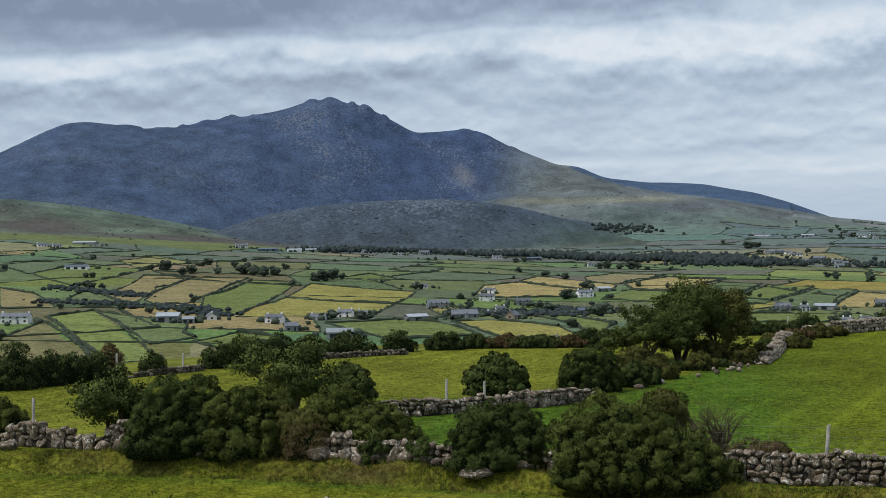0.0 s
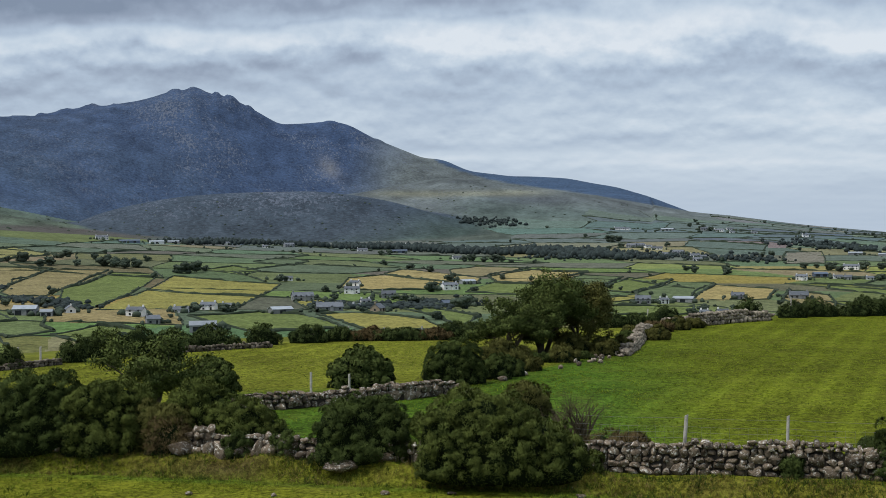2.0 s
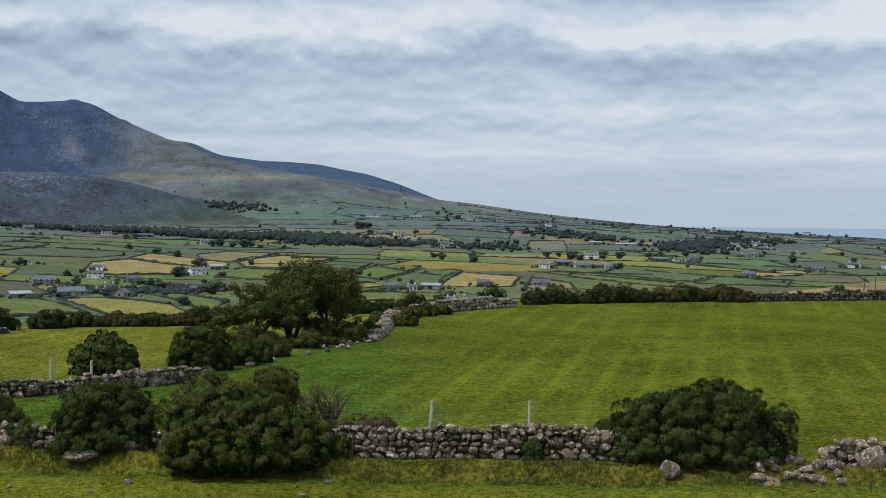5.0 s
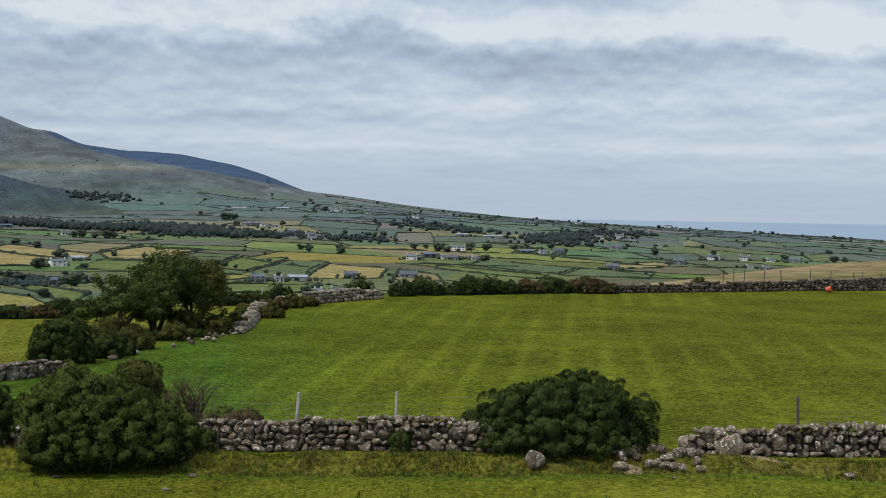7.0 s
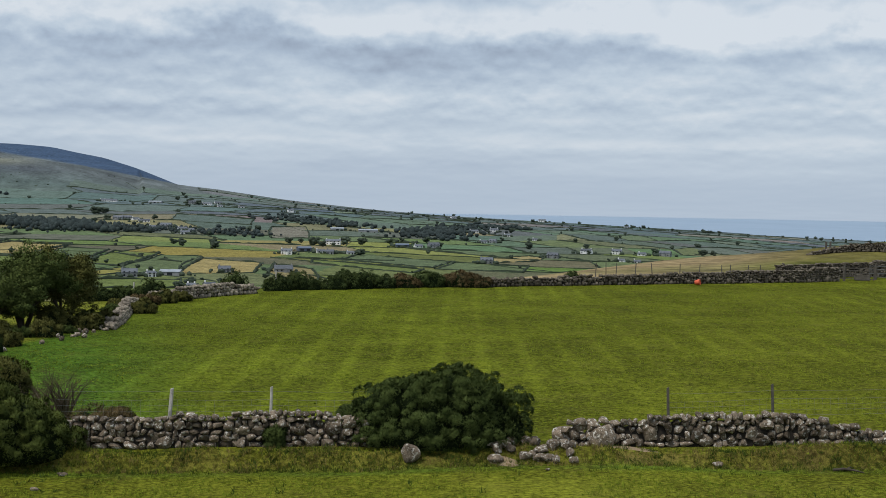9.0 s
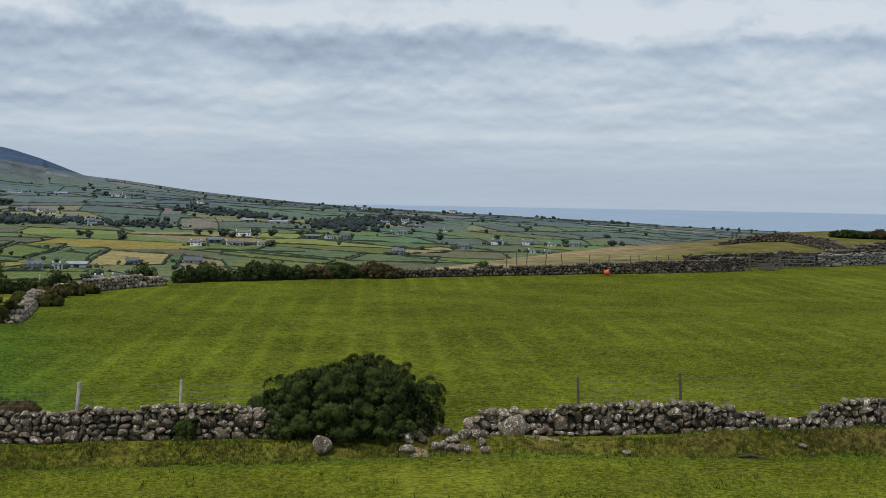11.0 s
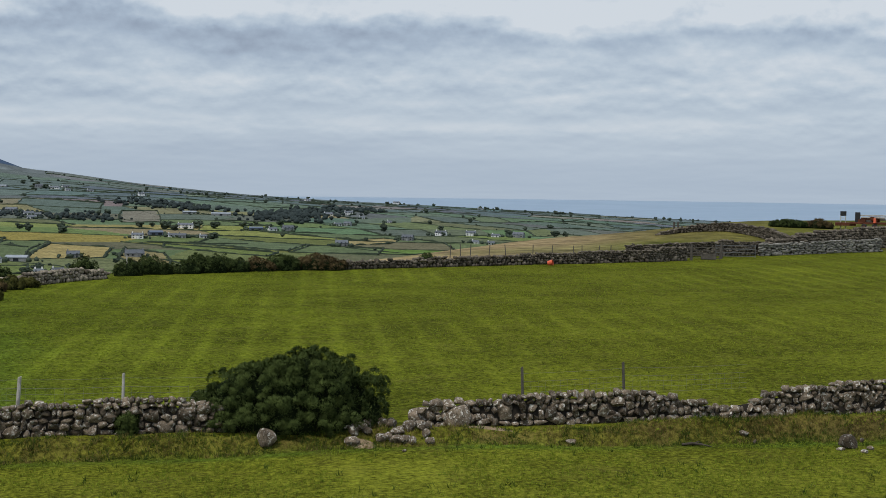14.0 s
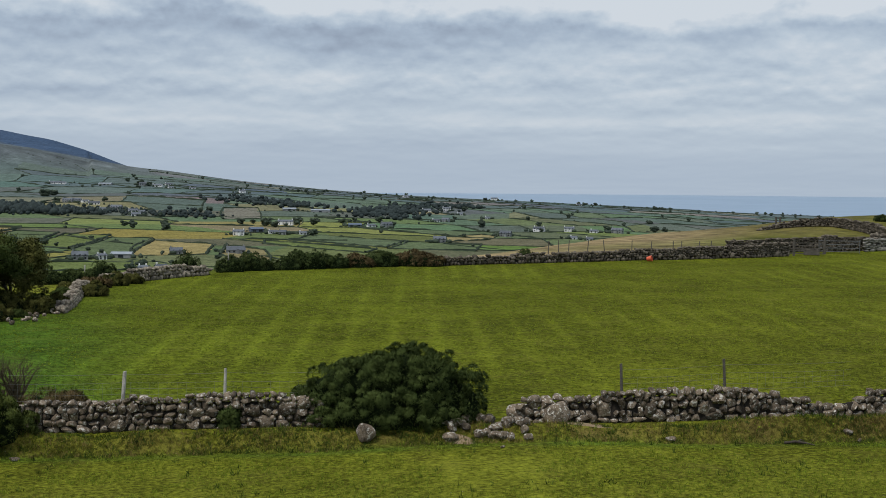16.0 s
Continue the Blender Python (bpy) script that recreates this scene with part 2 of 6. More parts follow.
def finish(n, colour, roughness, height=None, bump=0.3, depth=0.05, gloss=0.25, metal=0.0):
    inputs = {"Base Color": colour, "Roughness": roughness, "Specular IOR Level": gloss, "Metallic": metal}
    if height is not None:
        inputs["Normal"] = n.add("ShaderNodeBump", {"Strength": bump, "Distance": depth, "Height": height}).outputs[0]
    n.add("ShaderNodeOutputMaterial", {"Surface": n.add("ShaderNodeBsdfPrincipled", inputs).outputs[0]})


def surface(name, dark, light, scale=1.0, fine=12.0, roughness=0.9, bump=0.4, depth=0.03, gloss=0.25, metal=0.0, vary=0.0, islands=0.0, spots=None):
    """A weathered surface: patches at one scale, grain at another. vary: by object; islands: by loose piece; spots: a third colour in blotches."""
    m, n = blank(name)
    at = n.add("ShaderNodeNewGeometry")
    p = at.outputs["Position"]
    if vary:
        rnd = n.add("ShaderNodeObjectInfo").outputs["Random"]
        p = n.add("ShaderNodeVectorMath", {0: p, 1: n.add("ShaderNodeCombineXYZ", {0: n.math("MULTIPLY", rnd, 37.0), 1: n.math("MULTIPLY", rnd, 91.0)}).outputs[0]}, operation="ADD").outputs[0]
    patch, grain = n.noise(p, scale, 5, 0.6), n.noise(p, fine, 5, 0.65)
    both = n.math("ADD", n.math("MULTIPLY", patch, 0.55), n.math("MULTIPLY", grain, 0.45))
    colour = n.ramp(both, [(0.33, dark), (0.64, light)])
    if spots:
        blotch = n.ramp(n.noise(p, scale * 2.3, 6, 0.7), [(0.545, 0.0), (0.60, 0.9)])
        colour = n.mix(blotch, colour, spots)
    for amount, source in ((vary, "ShaderNodeObjectInfo"), (islands, "ShaderNodeNewGeometry")):
        if amount:
            r = n.add(source).outputs["Random" if source == "ShaderNodeObjectInfo" else "Random Per Island"]
            value = n.math("ADD", n.math("MULTIPLY", r, 2 * amount), 1 - amount)
            colour = n.mix(1.0, colour, n.add("ShaderNodeCombineColor", {0: value, 1: value, 2: value}).outputs[0], "MULTIPLY")
    finish(n, colour, roughness, both, bump, depth, gloss, metal)
    return m


def turf(name):
    """Grazed grass: the sward's own tint, tufts and yellowing, swaths of the last mowing, specks of clover."""
    m, n = blank(name)
    p = n.add("ShaderNodeNewGeometry").outputs["Position"]
    tint = n.add("ShaderNodeAttribute", attribute_name="tint").outputs["Color"]
    broad, clump, blade = n.noise(p, 0.12, 4, 0.6), n.noise(p, 1.1, 5, 0.65), n.noise(p, 5.0, 6, 0.78)
    value = n.math("ADD", n.math("ADD", n.math("MULTIPLY", broad, 0.3), n.math("MULTIPLY", clump, 0.2)), n.math("MULTIPLY", blade, 1.1))
    value = n.math("SUBTRACT", n.math("MULTIPLY", value, 5.2), 3.26)
    swath = n.add("ShaderNodeTexWave", {"Vector": n.add("ShaderNodeMapping", {"Vector": p, "Rotation": (0, 0, radians(27))}).outputs[0], "Scale": 0.135, "Distortion": 2.2, "Detail": 1.0, "Detail Scale": 0.06}, bands_direction="X").outputs["Fac"]
    line = n.math("MULTIPLY", n.math("POWER", swath, 4.0), n.ramp(n.noise(p, 0.035, 2, 0.5), [(0.42, 0.0), (0.55, 1.0)]))
    value = n.math("ADD", value, n.math("MULTIPLY", line, 0.34))
    value = n.math("MAXIMUM", n.math("MINIMUM", value, 2.0), 0.38)
    grey = n.add("ShaderNodeCombineColor", {0: value, 1: value, 2: value}).outputs[0]
    colour = n.mix(1.0, tint, grey, "MULTIPLY")
    dry = n.ramp(n.noise(p, 0.5, 5, 0.7), [(0.5, 0.0), (0.75, 0.3)])
    colour = n.mix(dry, colour, (0.17, 0.15, 0.035))
    speck = n.ramp(n.noise(p, 9.0, 2, 0.5), [(0.77, 0.0), (0.8, 1.0)])
    colour = n.mix(speck, colour, (0.42, 0.40, 0.30))
    finish(n, colour, 0.95, n.math("ADD", clump, blade), 0.8, 0.07, 0.02)
    return m


def country(name, scale, mottle, gloss=0.08):
    """Fields and moor in the distance: the tint of the crop or growth, painted haze and sunlight included, mottled,
    with pale granite showing where it is bare.
    """
    m, n = blank(name)
    p = n.add("ShaderNodeNewGeometry").outputs["Position"]
    tint = n.add("ShaderNodeAttribute", attribute_name="tint").outputs["Color"]
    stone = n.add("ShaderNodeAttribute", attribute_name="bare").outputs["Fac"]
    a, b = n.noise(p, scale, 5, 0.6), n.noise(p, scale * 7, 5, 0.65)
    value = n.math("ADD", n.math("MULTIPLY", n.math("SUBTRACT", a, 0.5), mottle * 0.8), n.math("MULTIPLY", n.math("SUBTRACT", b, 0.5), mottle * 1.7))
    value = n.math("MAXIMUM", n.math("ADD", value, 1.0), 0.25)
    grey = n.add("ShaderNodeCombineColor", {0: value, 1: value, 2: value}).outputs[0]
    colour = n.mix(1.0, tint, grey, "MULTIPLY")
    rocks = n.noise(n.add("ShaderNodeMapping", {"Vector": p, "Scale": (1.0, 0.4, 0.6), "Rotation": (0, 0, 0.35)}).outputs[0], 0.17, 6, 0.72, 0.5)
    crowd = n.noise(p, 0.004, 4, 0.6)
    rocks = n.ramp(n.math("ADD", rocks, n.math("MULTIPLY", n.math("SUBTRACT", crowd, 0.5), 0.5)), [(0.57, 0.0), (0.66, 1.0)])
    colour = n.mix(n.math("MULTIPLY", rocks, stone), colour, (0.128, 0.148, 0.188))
    finish(n, colour, 0.95, n.math("ADD", a, b), 0.7, 3.0, gloss)
    return m


TURF, FIELDS, MOOR = turf("turf"), country("fields", 0.05, 1.5), country("moor", 0.02, 1.15)
SEA = surface("sea", (0.22, 0.31, 0.41), (0.28, 0.37, 0.47), 0.004, 0.03, 0.55, 0.05, 1.0, 0.5)
# hedge green lightened and blued to carry the valley's haze
HEDGE = surface("hedge", (0.022, 0.033, 0.022), (0.058, 0.075, 0.048), 0.08, 0.9, 0.95, 0.8, 0.5, 0.1)
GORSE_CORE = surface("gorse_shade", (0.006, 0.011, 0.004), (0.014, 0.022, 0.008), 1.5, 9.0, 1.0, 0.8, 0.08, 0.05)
GORSE = surface("gorse_leaf", (0.015, 0.027, 0.009), (0.090, 0.122, 0.035), 1.6, 8.0, 0.9, 0.2, 0.02, 0.04, islands=0.22)
GORSE_FAR = surface("scrub_leaf", (0.018, 0.032, 0.012), (0.082, 0.110, 0.036), 0.6, 4.0, 0.9, 0.2, 0.02, 0.04, islands=0.22)
RUSH = surface("rush", (0.020, 0.040, 0.006), (0.070, 0.105, 0.016), 0.6, 5.0, 0.9, 0.0, 0.01, 0.1, islands=0.4)
GORSE_LIGHT = surface("gorse_fresh", (0.020, 0.034, 0.010), (0.130, 0.160, 0.040), 1.1, 8.0, 0.9, 0.2, 0.02, 0.04, islands=0.22)
GORSE_DRY = surface("gorse_dead", (0.046, 0.036, 0.018), (0.155, 0.115, 0.055), 0.9, 7.0, 0.9, 0.2, 0.02, 0.04, islands=0.22)
LEAF = surface("leaf", (0.034, 0.054, 0.016), (0.112, 0.142, 0.040), 0.8, 6.0, 0.85, 0.1, 0.02, 0.05, islands=0.25)
LEAF_WARM = surface("leaf_russet", (0.044, 0.050, 0.014), (0.128, 0.128, 0.038), 0.8, 6.0, 0.85, 0.1, 0.02, 0.05, islands=0.25)
# leaf colour greyed and lightened for distance haze
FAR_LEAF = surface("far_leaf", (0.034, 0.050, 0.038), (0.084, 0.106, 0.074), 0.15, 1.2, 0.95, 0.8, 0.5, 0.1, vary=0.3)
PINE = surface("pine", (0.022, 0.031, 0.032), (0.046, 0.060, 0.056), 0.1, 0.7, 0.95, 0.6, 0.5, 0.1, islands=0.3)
BARK = surface("bark", (0.030, 0.024, 0.018), (0.10, 0.085, 0.065), 2.0, 20.0, 0.9, 0.6, 0.02, 0.2)
TWIG = surface("twig", (0.038, 0.028, 0.018), (0.115, 0.088, 0.056), 2.0, 20.0, 0.9, 0.3, 0.01, 0.2)
GRANITE = surface("granite", (0.022, 0.017, 0.012), (0.255, 0.202, 0.148), 3.4, 19.0, 0.95, 1.0, 0.05, 0.06, vary=0.5, spots=(0.50, 0.48, 0.43))
GRANITE_FAR = surface("granite_far", (0.020, 0.016, 0.012), (0.215, 0.185, 0.145), 1.6, 8.0, 0.95, 0.8, 0.05, 0.06, islands=0.4)
GRANITE_PALE = surface("granite_pale", (0.11, 0.105, 0.092), (0.33, 0.31, 0.27), 0.8, 6.0, 0.9, 0.6, 0.04, 0.3, islands=0.25)
GRANITE_TAN = surface("granite_tan", (0.045, 0.037, 0.028), (0.37, 0.32, 0.25), 1.6, 8.0, 0.95, 0.8, 0.05, 0.06, islands=0.4)
RUBBLE = surface("wall_filling", (0.012, 0.010, 0.008), (0.045, 0.038, 0.03), 2.0, 12.0, 0.95, 0.8, 0.05, 0.1)
POST = surface("weathered_post", (0.26, 0.24, 0.21), (0.60, 0.57, 0.51), 3.0, 25.0, 0.9, 0.4, 0.01, 0.2)
DARK_POST = surface("dark_post", (0.05, 0.045, 0.038), (0.14, 0.125, 0.105), 3.0, 25.0, 0.9, 0.4, 0.01, 0.2)
WIRE = surface("wire", (0.15, 0.15, 0.15), (0.3, 0.3, 0.29), 3.0, 25.0, 0.6, 0.0, 0.01, 0.4, 0.6)
RENDERED = surface("white_render", (0.66, 0.66, 0.64), (0.84, 0.84, 0.82), 0.5, 4.0, 0.85, 0.1, 0.02, 0.2, vary=0.1)
GREY_RENDER = surface("grey_render", (0.16, 0.17, 0.175), (0.30, 0.31, 0.31), 0.5, 4.0, 0.85, 0.1, 0.02, 0.2, vary=0.2)
TAN_STONE = surface("tan_stone", (0.22, 0.17, 0.12), (0.38, 0.31, 0.23), 0.6, 5.0, 0.9, 0.3, 0.03, 0.2)
SLATE = surface("slate", (0.07, 0.08, 0.095), (0.15, 0.165, 0.185), 0.4, 4.0, 0.7, 0.2, 0.02, 0.3, vary=0.25)
SHEET = surface("sheet_roof", (0.20, 0.23, 0.26), (0.34, 0.37, 0.40), 0.3, 3.0, 0.55, 0.1, 0.02, 0.4, vary=0.25)
BLUE_SHEET = surface("blue_sheet", (0.06, 0.085, 0.13), (0.11, 0.14, 0.19), 0.3, 3.0, 0.55, 0.1, 0.02, 0.4, vary=0.2)
PANE = surface("window_pane", (0.012, 0.015, 0.02), (0.03, 0.035, 0.045), 0.5, 3.0, 0.15, 0.0, 0.02, 0.5)
RUST = surface("rust", (0.045, 0.016, 0.010), (0.17, 0.06, 0.03), 1.5, 12.0, 0.85, 0.4, 0.01, 0.2)
BLACK = surface("black_metal", (0.010, 0.010, 0.011), (0.03, 0.03, 0.032), 1.5, 12.0, 0.6, 0.2, 0.01, 0.4)
ORANGE = surface("orange_plastic", (0.62, 0.10, 0.045), (0.80, 0.16, 0.07), 2.0, 12.0, 0.5, 0.1, 0.01, 0.4)
GATE_METAL = surface("galvanised", (0.09, 0.09, 0.09), (0.18, 0.18, 0.175), 2.0, 20.0, 0.6, 0.2, 0.01, 0.4, 0.4)
EARTH = surface("bare_earth", (0.19, 0.135, 0.08), (0.36, 0.27, 0.175), 1.2, 10.0, 0.95, 0.7, 0.05, 0.1)
BLADE = surface("grass_blade", (0.09, 0.14, 0.012), (0.24, 0.28, 0.028), 0.6, 5.0, 0.9, 0.0, 0.01, 0.1, islands=0.35)
BLADE_DRY = surface("dry_grass", (0.10, 0.085, 0.02), (0.24, 0.19, 0.06), 0.6, 5.0, 0.9, 0.0, 0.01, 0.1, islands=0.35)


# ---- the ground: one sheet from the tripod's foot to the ridge ----
CROPS = {"pasture": (0.112, 0.150, 0.062), "bright": (0.116, 0.152, 0.048), "teal": (0.096, 0.130, 0.062), "mustard": (0.215, 0.205, 0.060), "straw": (0.200, 0.175, 0.085),
         "gold": (0.270, 0.225, 0.095), "hay": (0.150, 0.190, 0.058), "rough": (0.150, 0.145, 0.068), "olive": (0.110, 0.122, 0.066), "fallow": (0.100, 0.116, 0.070)}
fields = []     # (tint, corners)
hedge_lines = []


def field(crop, *corners):
    fields.append((CROPS[crop], corners))


field("rough", (-214, 679), (-218, 766), (-146, 590), (-177, 561))
field("hay", (-225, 797), (-212, 854), (-120, 596), (-134, 568))
field("pasture", (-209, 847), (-140, 767), (-133, 720), (-123, 697), (-139, 666))
field("straw", (-248, 1026), (-260, 1225), (-217, 1217), (-215, 1013), (-206, 925))
field("straw", (-206, 970), (-225, 1101), (-214, 1213), (-170, 1228), (-173, 993), (-167, 876))
field("bright", (-149, 843), (-173, 1017), (-164, 1205), (-125, 1198), (-122, 1033), (-123, 839))
field("mustard", (-120, 819), (-114, 1014), (-33, 951), (-46, 819), (-89, 835))
field("mustard", (-114, 1026), (-111, 1183), (-22, 1116), (-33, 959))
field("bright", (-66, 781), (-28, 816), (-5, 796), (18, 720), (-27, 699))
field("mustard", (4, 792), (27, 808), (62, 761), (70, 713), (32, 699))
field("gold", (24, 1080), (34, 1204), (67, 1242), (115, 1166), (87, 1060), (36, 1047))
field("gold", (68, 1254), (88, 1321), (149, 1219), (137, 1140), (118, 1158))
field("straw", (133, 1321), (169, 1426), (223, 1410), (203, 1349), (155, 1230), (127, 1242))
field("gold", (158, 1230), (215, 1355), (261, 1302), (188, 1116), (155, 1158))
field("bright", (115, 1030), (152, 1150), (185, 1101), (156, 988))
field("teal", (187, 1108), (246, 1252), (278, 1229), (222, 1077))
field("bright", (224, 1077), (279, 1212), (315, 1199), (232, 997), (214, 1038))
field("teal", (234, 997), (308, 1172), (342, 1167), (266, 964), (229, 928))
field("gold", (261, 944), (333, 1132), (364, 1068), (319, 956))
field("straw", (328, 953), (367, 1050), (379, 999), (335, 870))
field("bright", (184, 885), (245, 879), (230, 825), (178, 817))
field("mustard", (189, 933), (235, 993), (220, 935), (186, 901))
field("teal", (502, 1199), (543, 1092), (487, 1013), (443, 1115))
field("bright", (420, 1107), (472, 998), (447, 965), (401, 1059))
field("gold", (622, 1164), (679, 1197), (682, 1172), (638, 1114), (577, 1080))
field("teal", (542, 1084), (598, 1054), (541, 962), (483, 1001))
field("teal", (490, 1815), (532, 1940), (611, 1833), (567, 1713))
field("straw", (586, 1689), (633, 1693), (561, 1490), (521, 1500))
field("mustard", (-536, 1706), (-488, 1683), (-437, 1606), (-471, 1500))
field("mustard", (-336, 1462), (-325, 1595), (-258, 1482), (-282, 1314))
field("bright", (-355, 1213), (-345, 1357), (-273, 1300), (-289, 1103))
field("teal", (-413, 1313), (-399, 1367), (-352, 1384), (-355, 1205))
field("straw", (-340, 1080), (-297, 1022), (-242, 875), (-270, 858))
field("bright", (-94, 1273), (-70, 1338), (-43, 1271), (-56, 1215))
field("teal", (-54, 1415), (-27, 1536), (0, 1440), (-14, 1368))
field("bright", (54, 874), (78, 865), (95, 778), (77, 728))
field("bright", (-121, 681), (-106, 724), (-81, 703), (-100, 644))
field("mustard", (-9, 904), (6, 964), (22, 848), (5, 812))

GIVEN = len(fields)
rng = np.random.RandomState(11)


def tilled(x, y):
    """Whether the patchwork of fields reaches here."""
    r, a = math.hypot(x, y), math.degrees(math.atan2(x, y))
    end = np.interp(a, [-20, -8, -5, 6, 8, 12, 18, 34, 37], [1750, 1850, 2020, 2050, 2400, 2750, 3050, 2700, 2650])
    return 470 < r < end and -24 < a < 50


def inside(corners, x, y):
    x, y = np.asarray(x, float), np.asarray(y, float)
    result = np.zeros(x.shape, bool)
    for (x0, y0), (x1, y1) in zip(corners, corners[1:] + corners[:1]):
        cross = (y0 > y) != (y1 > y)
        result ^= cross & (x < (x1 - x0) * (y - y0) / ((y1 - y0) or 1e-9) + x0)
    return result


# the rest of the patchwork: long plots, laid a little askew, some thrown together
nodes = {}
for iu in range(-12, 26):
    for iv in range(0, 26):
        u = iu * 92 + rng.uniform(-24, 24) + (iv % 2) * 40
        v = 430 + iv * 92 + iv * iv * 1.0 + rng.uniform(-22, 22)
        turn = radians(14 + 5 * math.sin(iu * 0.4))
        nodes[iu, iv] = (u * math.cos(turn) + v * math.sin(turn) * 0.55, v * math.cos(turn) * 1.02 - u * math.sin(turn))
names, odds = ["pasture", "bright", "teal", "mustard", "straw", "gold", "olive", "fallow"], [0.20, 0.17, 0.22, 0.07, 0.06, 0.03, 0.12, 0.13]
crop_of = {}
for iu in range(-12, 25):
    for iv in range(0, 25):
        quad = (nodes[iu, iv], nodes[iu + 1, iv], nodes[iu + 1, iv + 1], nodes[iu, iv + 1])
        cx, cy = sum(p[0] for p in quad) / 4, sum(p[1] for p in quad) / 4
        crop = names[rng.choice(8, p=odds)]
        if rng.rand() < 0.25:
            crop = crop_of.get((iu - 1, iv), crop)
        crop_of[iu, iv] = crop
        if tilled(cx, cy):
            fields.insert(0, (tuple(c * rng.uniform(0.85, 1.15) for c in CROPS[crop]), quad))
            GIVEN_QUADS = fields[-GIVEN:]
            for p, q in ((quad[0], quad[1]), (quad[0], quad[3])):
                mx, my = (p[0] + q[0]) / 2, (p[1] + q[1]) / 2
                if rng.rand() < 0.86 and not any(inside(c, mx, my) for _, c in GIVEN_QUADS):
                    hedge_lines.append((p, q))


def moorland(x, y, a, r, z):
    """Tint of the rough country by its growth and by painted light: bracken and grass low down, heather higher up, pale
    sunlit grass on the eastern shoulder, all blued for distance haze.
    """
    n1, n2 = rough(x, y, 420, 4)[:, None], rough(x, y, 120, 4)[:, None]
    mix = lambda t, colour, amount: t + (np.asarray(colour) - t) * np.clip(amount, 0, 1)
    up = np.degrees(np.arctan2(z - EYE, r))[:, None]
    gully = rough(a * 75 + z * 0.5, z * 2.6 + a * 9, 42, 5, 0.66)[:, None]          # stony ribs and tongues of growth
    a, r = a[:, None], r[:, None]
    # these hill colours have the blue-grey of distance haze mixed in
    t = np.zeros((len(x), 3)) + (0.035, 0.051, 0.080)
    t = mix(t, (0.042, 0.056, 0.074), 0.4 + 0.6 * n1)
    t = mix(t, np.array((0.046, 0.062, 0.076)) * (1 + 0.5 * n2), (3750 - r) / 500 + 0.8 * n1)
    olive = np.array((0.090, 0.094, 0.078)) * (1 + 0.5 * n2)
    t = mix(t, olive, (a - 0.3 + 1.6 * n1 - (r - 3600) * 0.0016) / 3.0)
    # light band from a gap in the clouds, painted on the shoulder
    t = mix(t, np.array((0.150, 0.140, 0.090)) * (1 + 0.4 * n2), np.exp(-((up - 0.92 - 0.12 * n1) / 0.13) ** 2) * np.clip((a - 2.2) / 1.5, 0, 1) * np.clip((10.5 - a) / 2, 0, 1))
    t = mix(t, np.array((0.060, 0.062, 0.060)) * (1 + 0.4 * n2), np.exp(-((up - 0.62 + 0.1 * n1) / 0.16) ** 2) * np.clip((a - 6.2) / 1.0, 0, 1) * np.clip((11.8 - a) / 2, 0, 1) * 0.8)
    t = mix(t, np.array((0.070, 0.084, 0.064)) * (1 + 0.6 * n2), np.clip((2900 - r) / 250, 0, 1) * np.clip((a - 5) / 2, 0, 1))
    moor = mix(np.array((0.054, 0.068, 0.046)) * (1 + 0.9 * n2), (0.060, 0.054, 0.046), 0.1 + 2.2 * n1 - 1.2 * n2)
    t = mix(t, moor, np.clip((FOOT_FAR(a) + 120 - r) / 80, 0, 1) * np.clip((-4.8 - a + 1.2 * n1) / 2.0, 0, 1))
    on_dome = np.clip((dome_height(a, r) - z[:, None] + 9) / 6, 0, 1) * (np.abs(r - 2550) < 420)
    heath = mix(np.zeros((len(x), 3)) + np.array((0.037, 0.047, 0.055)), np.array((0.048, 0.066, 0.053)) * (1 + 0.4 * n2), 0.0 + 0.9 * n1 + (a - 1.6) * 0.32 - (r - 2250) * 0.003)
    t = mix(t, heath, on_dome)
    # the far ridge painted haze-blue above its edge line
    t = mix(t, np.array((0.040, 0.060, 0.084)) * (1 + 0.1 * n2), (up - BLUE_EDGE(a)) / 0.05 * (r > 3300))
    # slopes turned bluer with distance, standing in for haze
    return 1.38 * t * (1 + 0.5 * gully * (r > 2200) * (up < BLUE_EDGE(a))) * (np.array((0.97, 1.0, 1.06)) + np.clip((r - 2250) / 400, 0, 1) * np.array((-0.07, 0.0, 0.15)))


bearings = np.radians(np.concatenate([np.arange(-180, -22, 4), np.arange(-22, 52, 0.12), np.arange(52, 180, 4)]))
rings = np.concatenate([[0.0, 2, 6, 12, 18, 24, 29], np.arange(33, 42, 0.4), np.arange(42, 54, 0.15), np.arange(54, 60, 0.4), np.geomspace(60, 205, 95), np.arange(215, 560, 25), np.geomspace(560, 2200, 165), np.geomspace(2215, 4940, 120)])
A, R = np.meshgrid(bearings, rings)
X, Y, A, R = (R * np.sin(A)).ravel(), (R * np.cos(A)).ravel(), np.degrees(A).ravel(), R.ravel()
Z = land(X, Y)
na, nr = len(bearings), len(rings)
i, j = np.meshgrid(np.arange(na), np.arange(nr - 1))
quads = np.stack([j * na + i, (j + 1) * na + i, (j + 1) * na + (i + 1) % na, j * na + (i + 1) % na], -1).reshape(-1, 4)
V = np.stack([X, Y, Z], 1)

# near turf, by vertex
across = X * math.sin(radians(20)) + Y * math.cos(radians(20))
along = X * math.cos(radians(20)) - Y * math.sin(radians(20))
n1, n2 = rough(X, Y, 14, 4), rough(X, Y, 3, 3)
tint = np.zeros((len(X), 3)) + (0.130, 0.141, 0.014)
lip, drop = bank_edge(along)
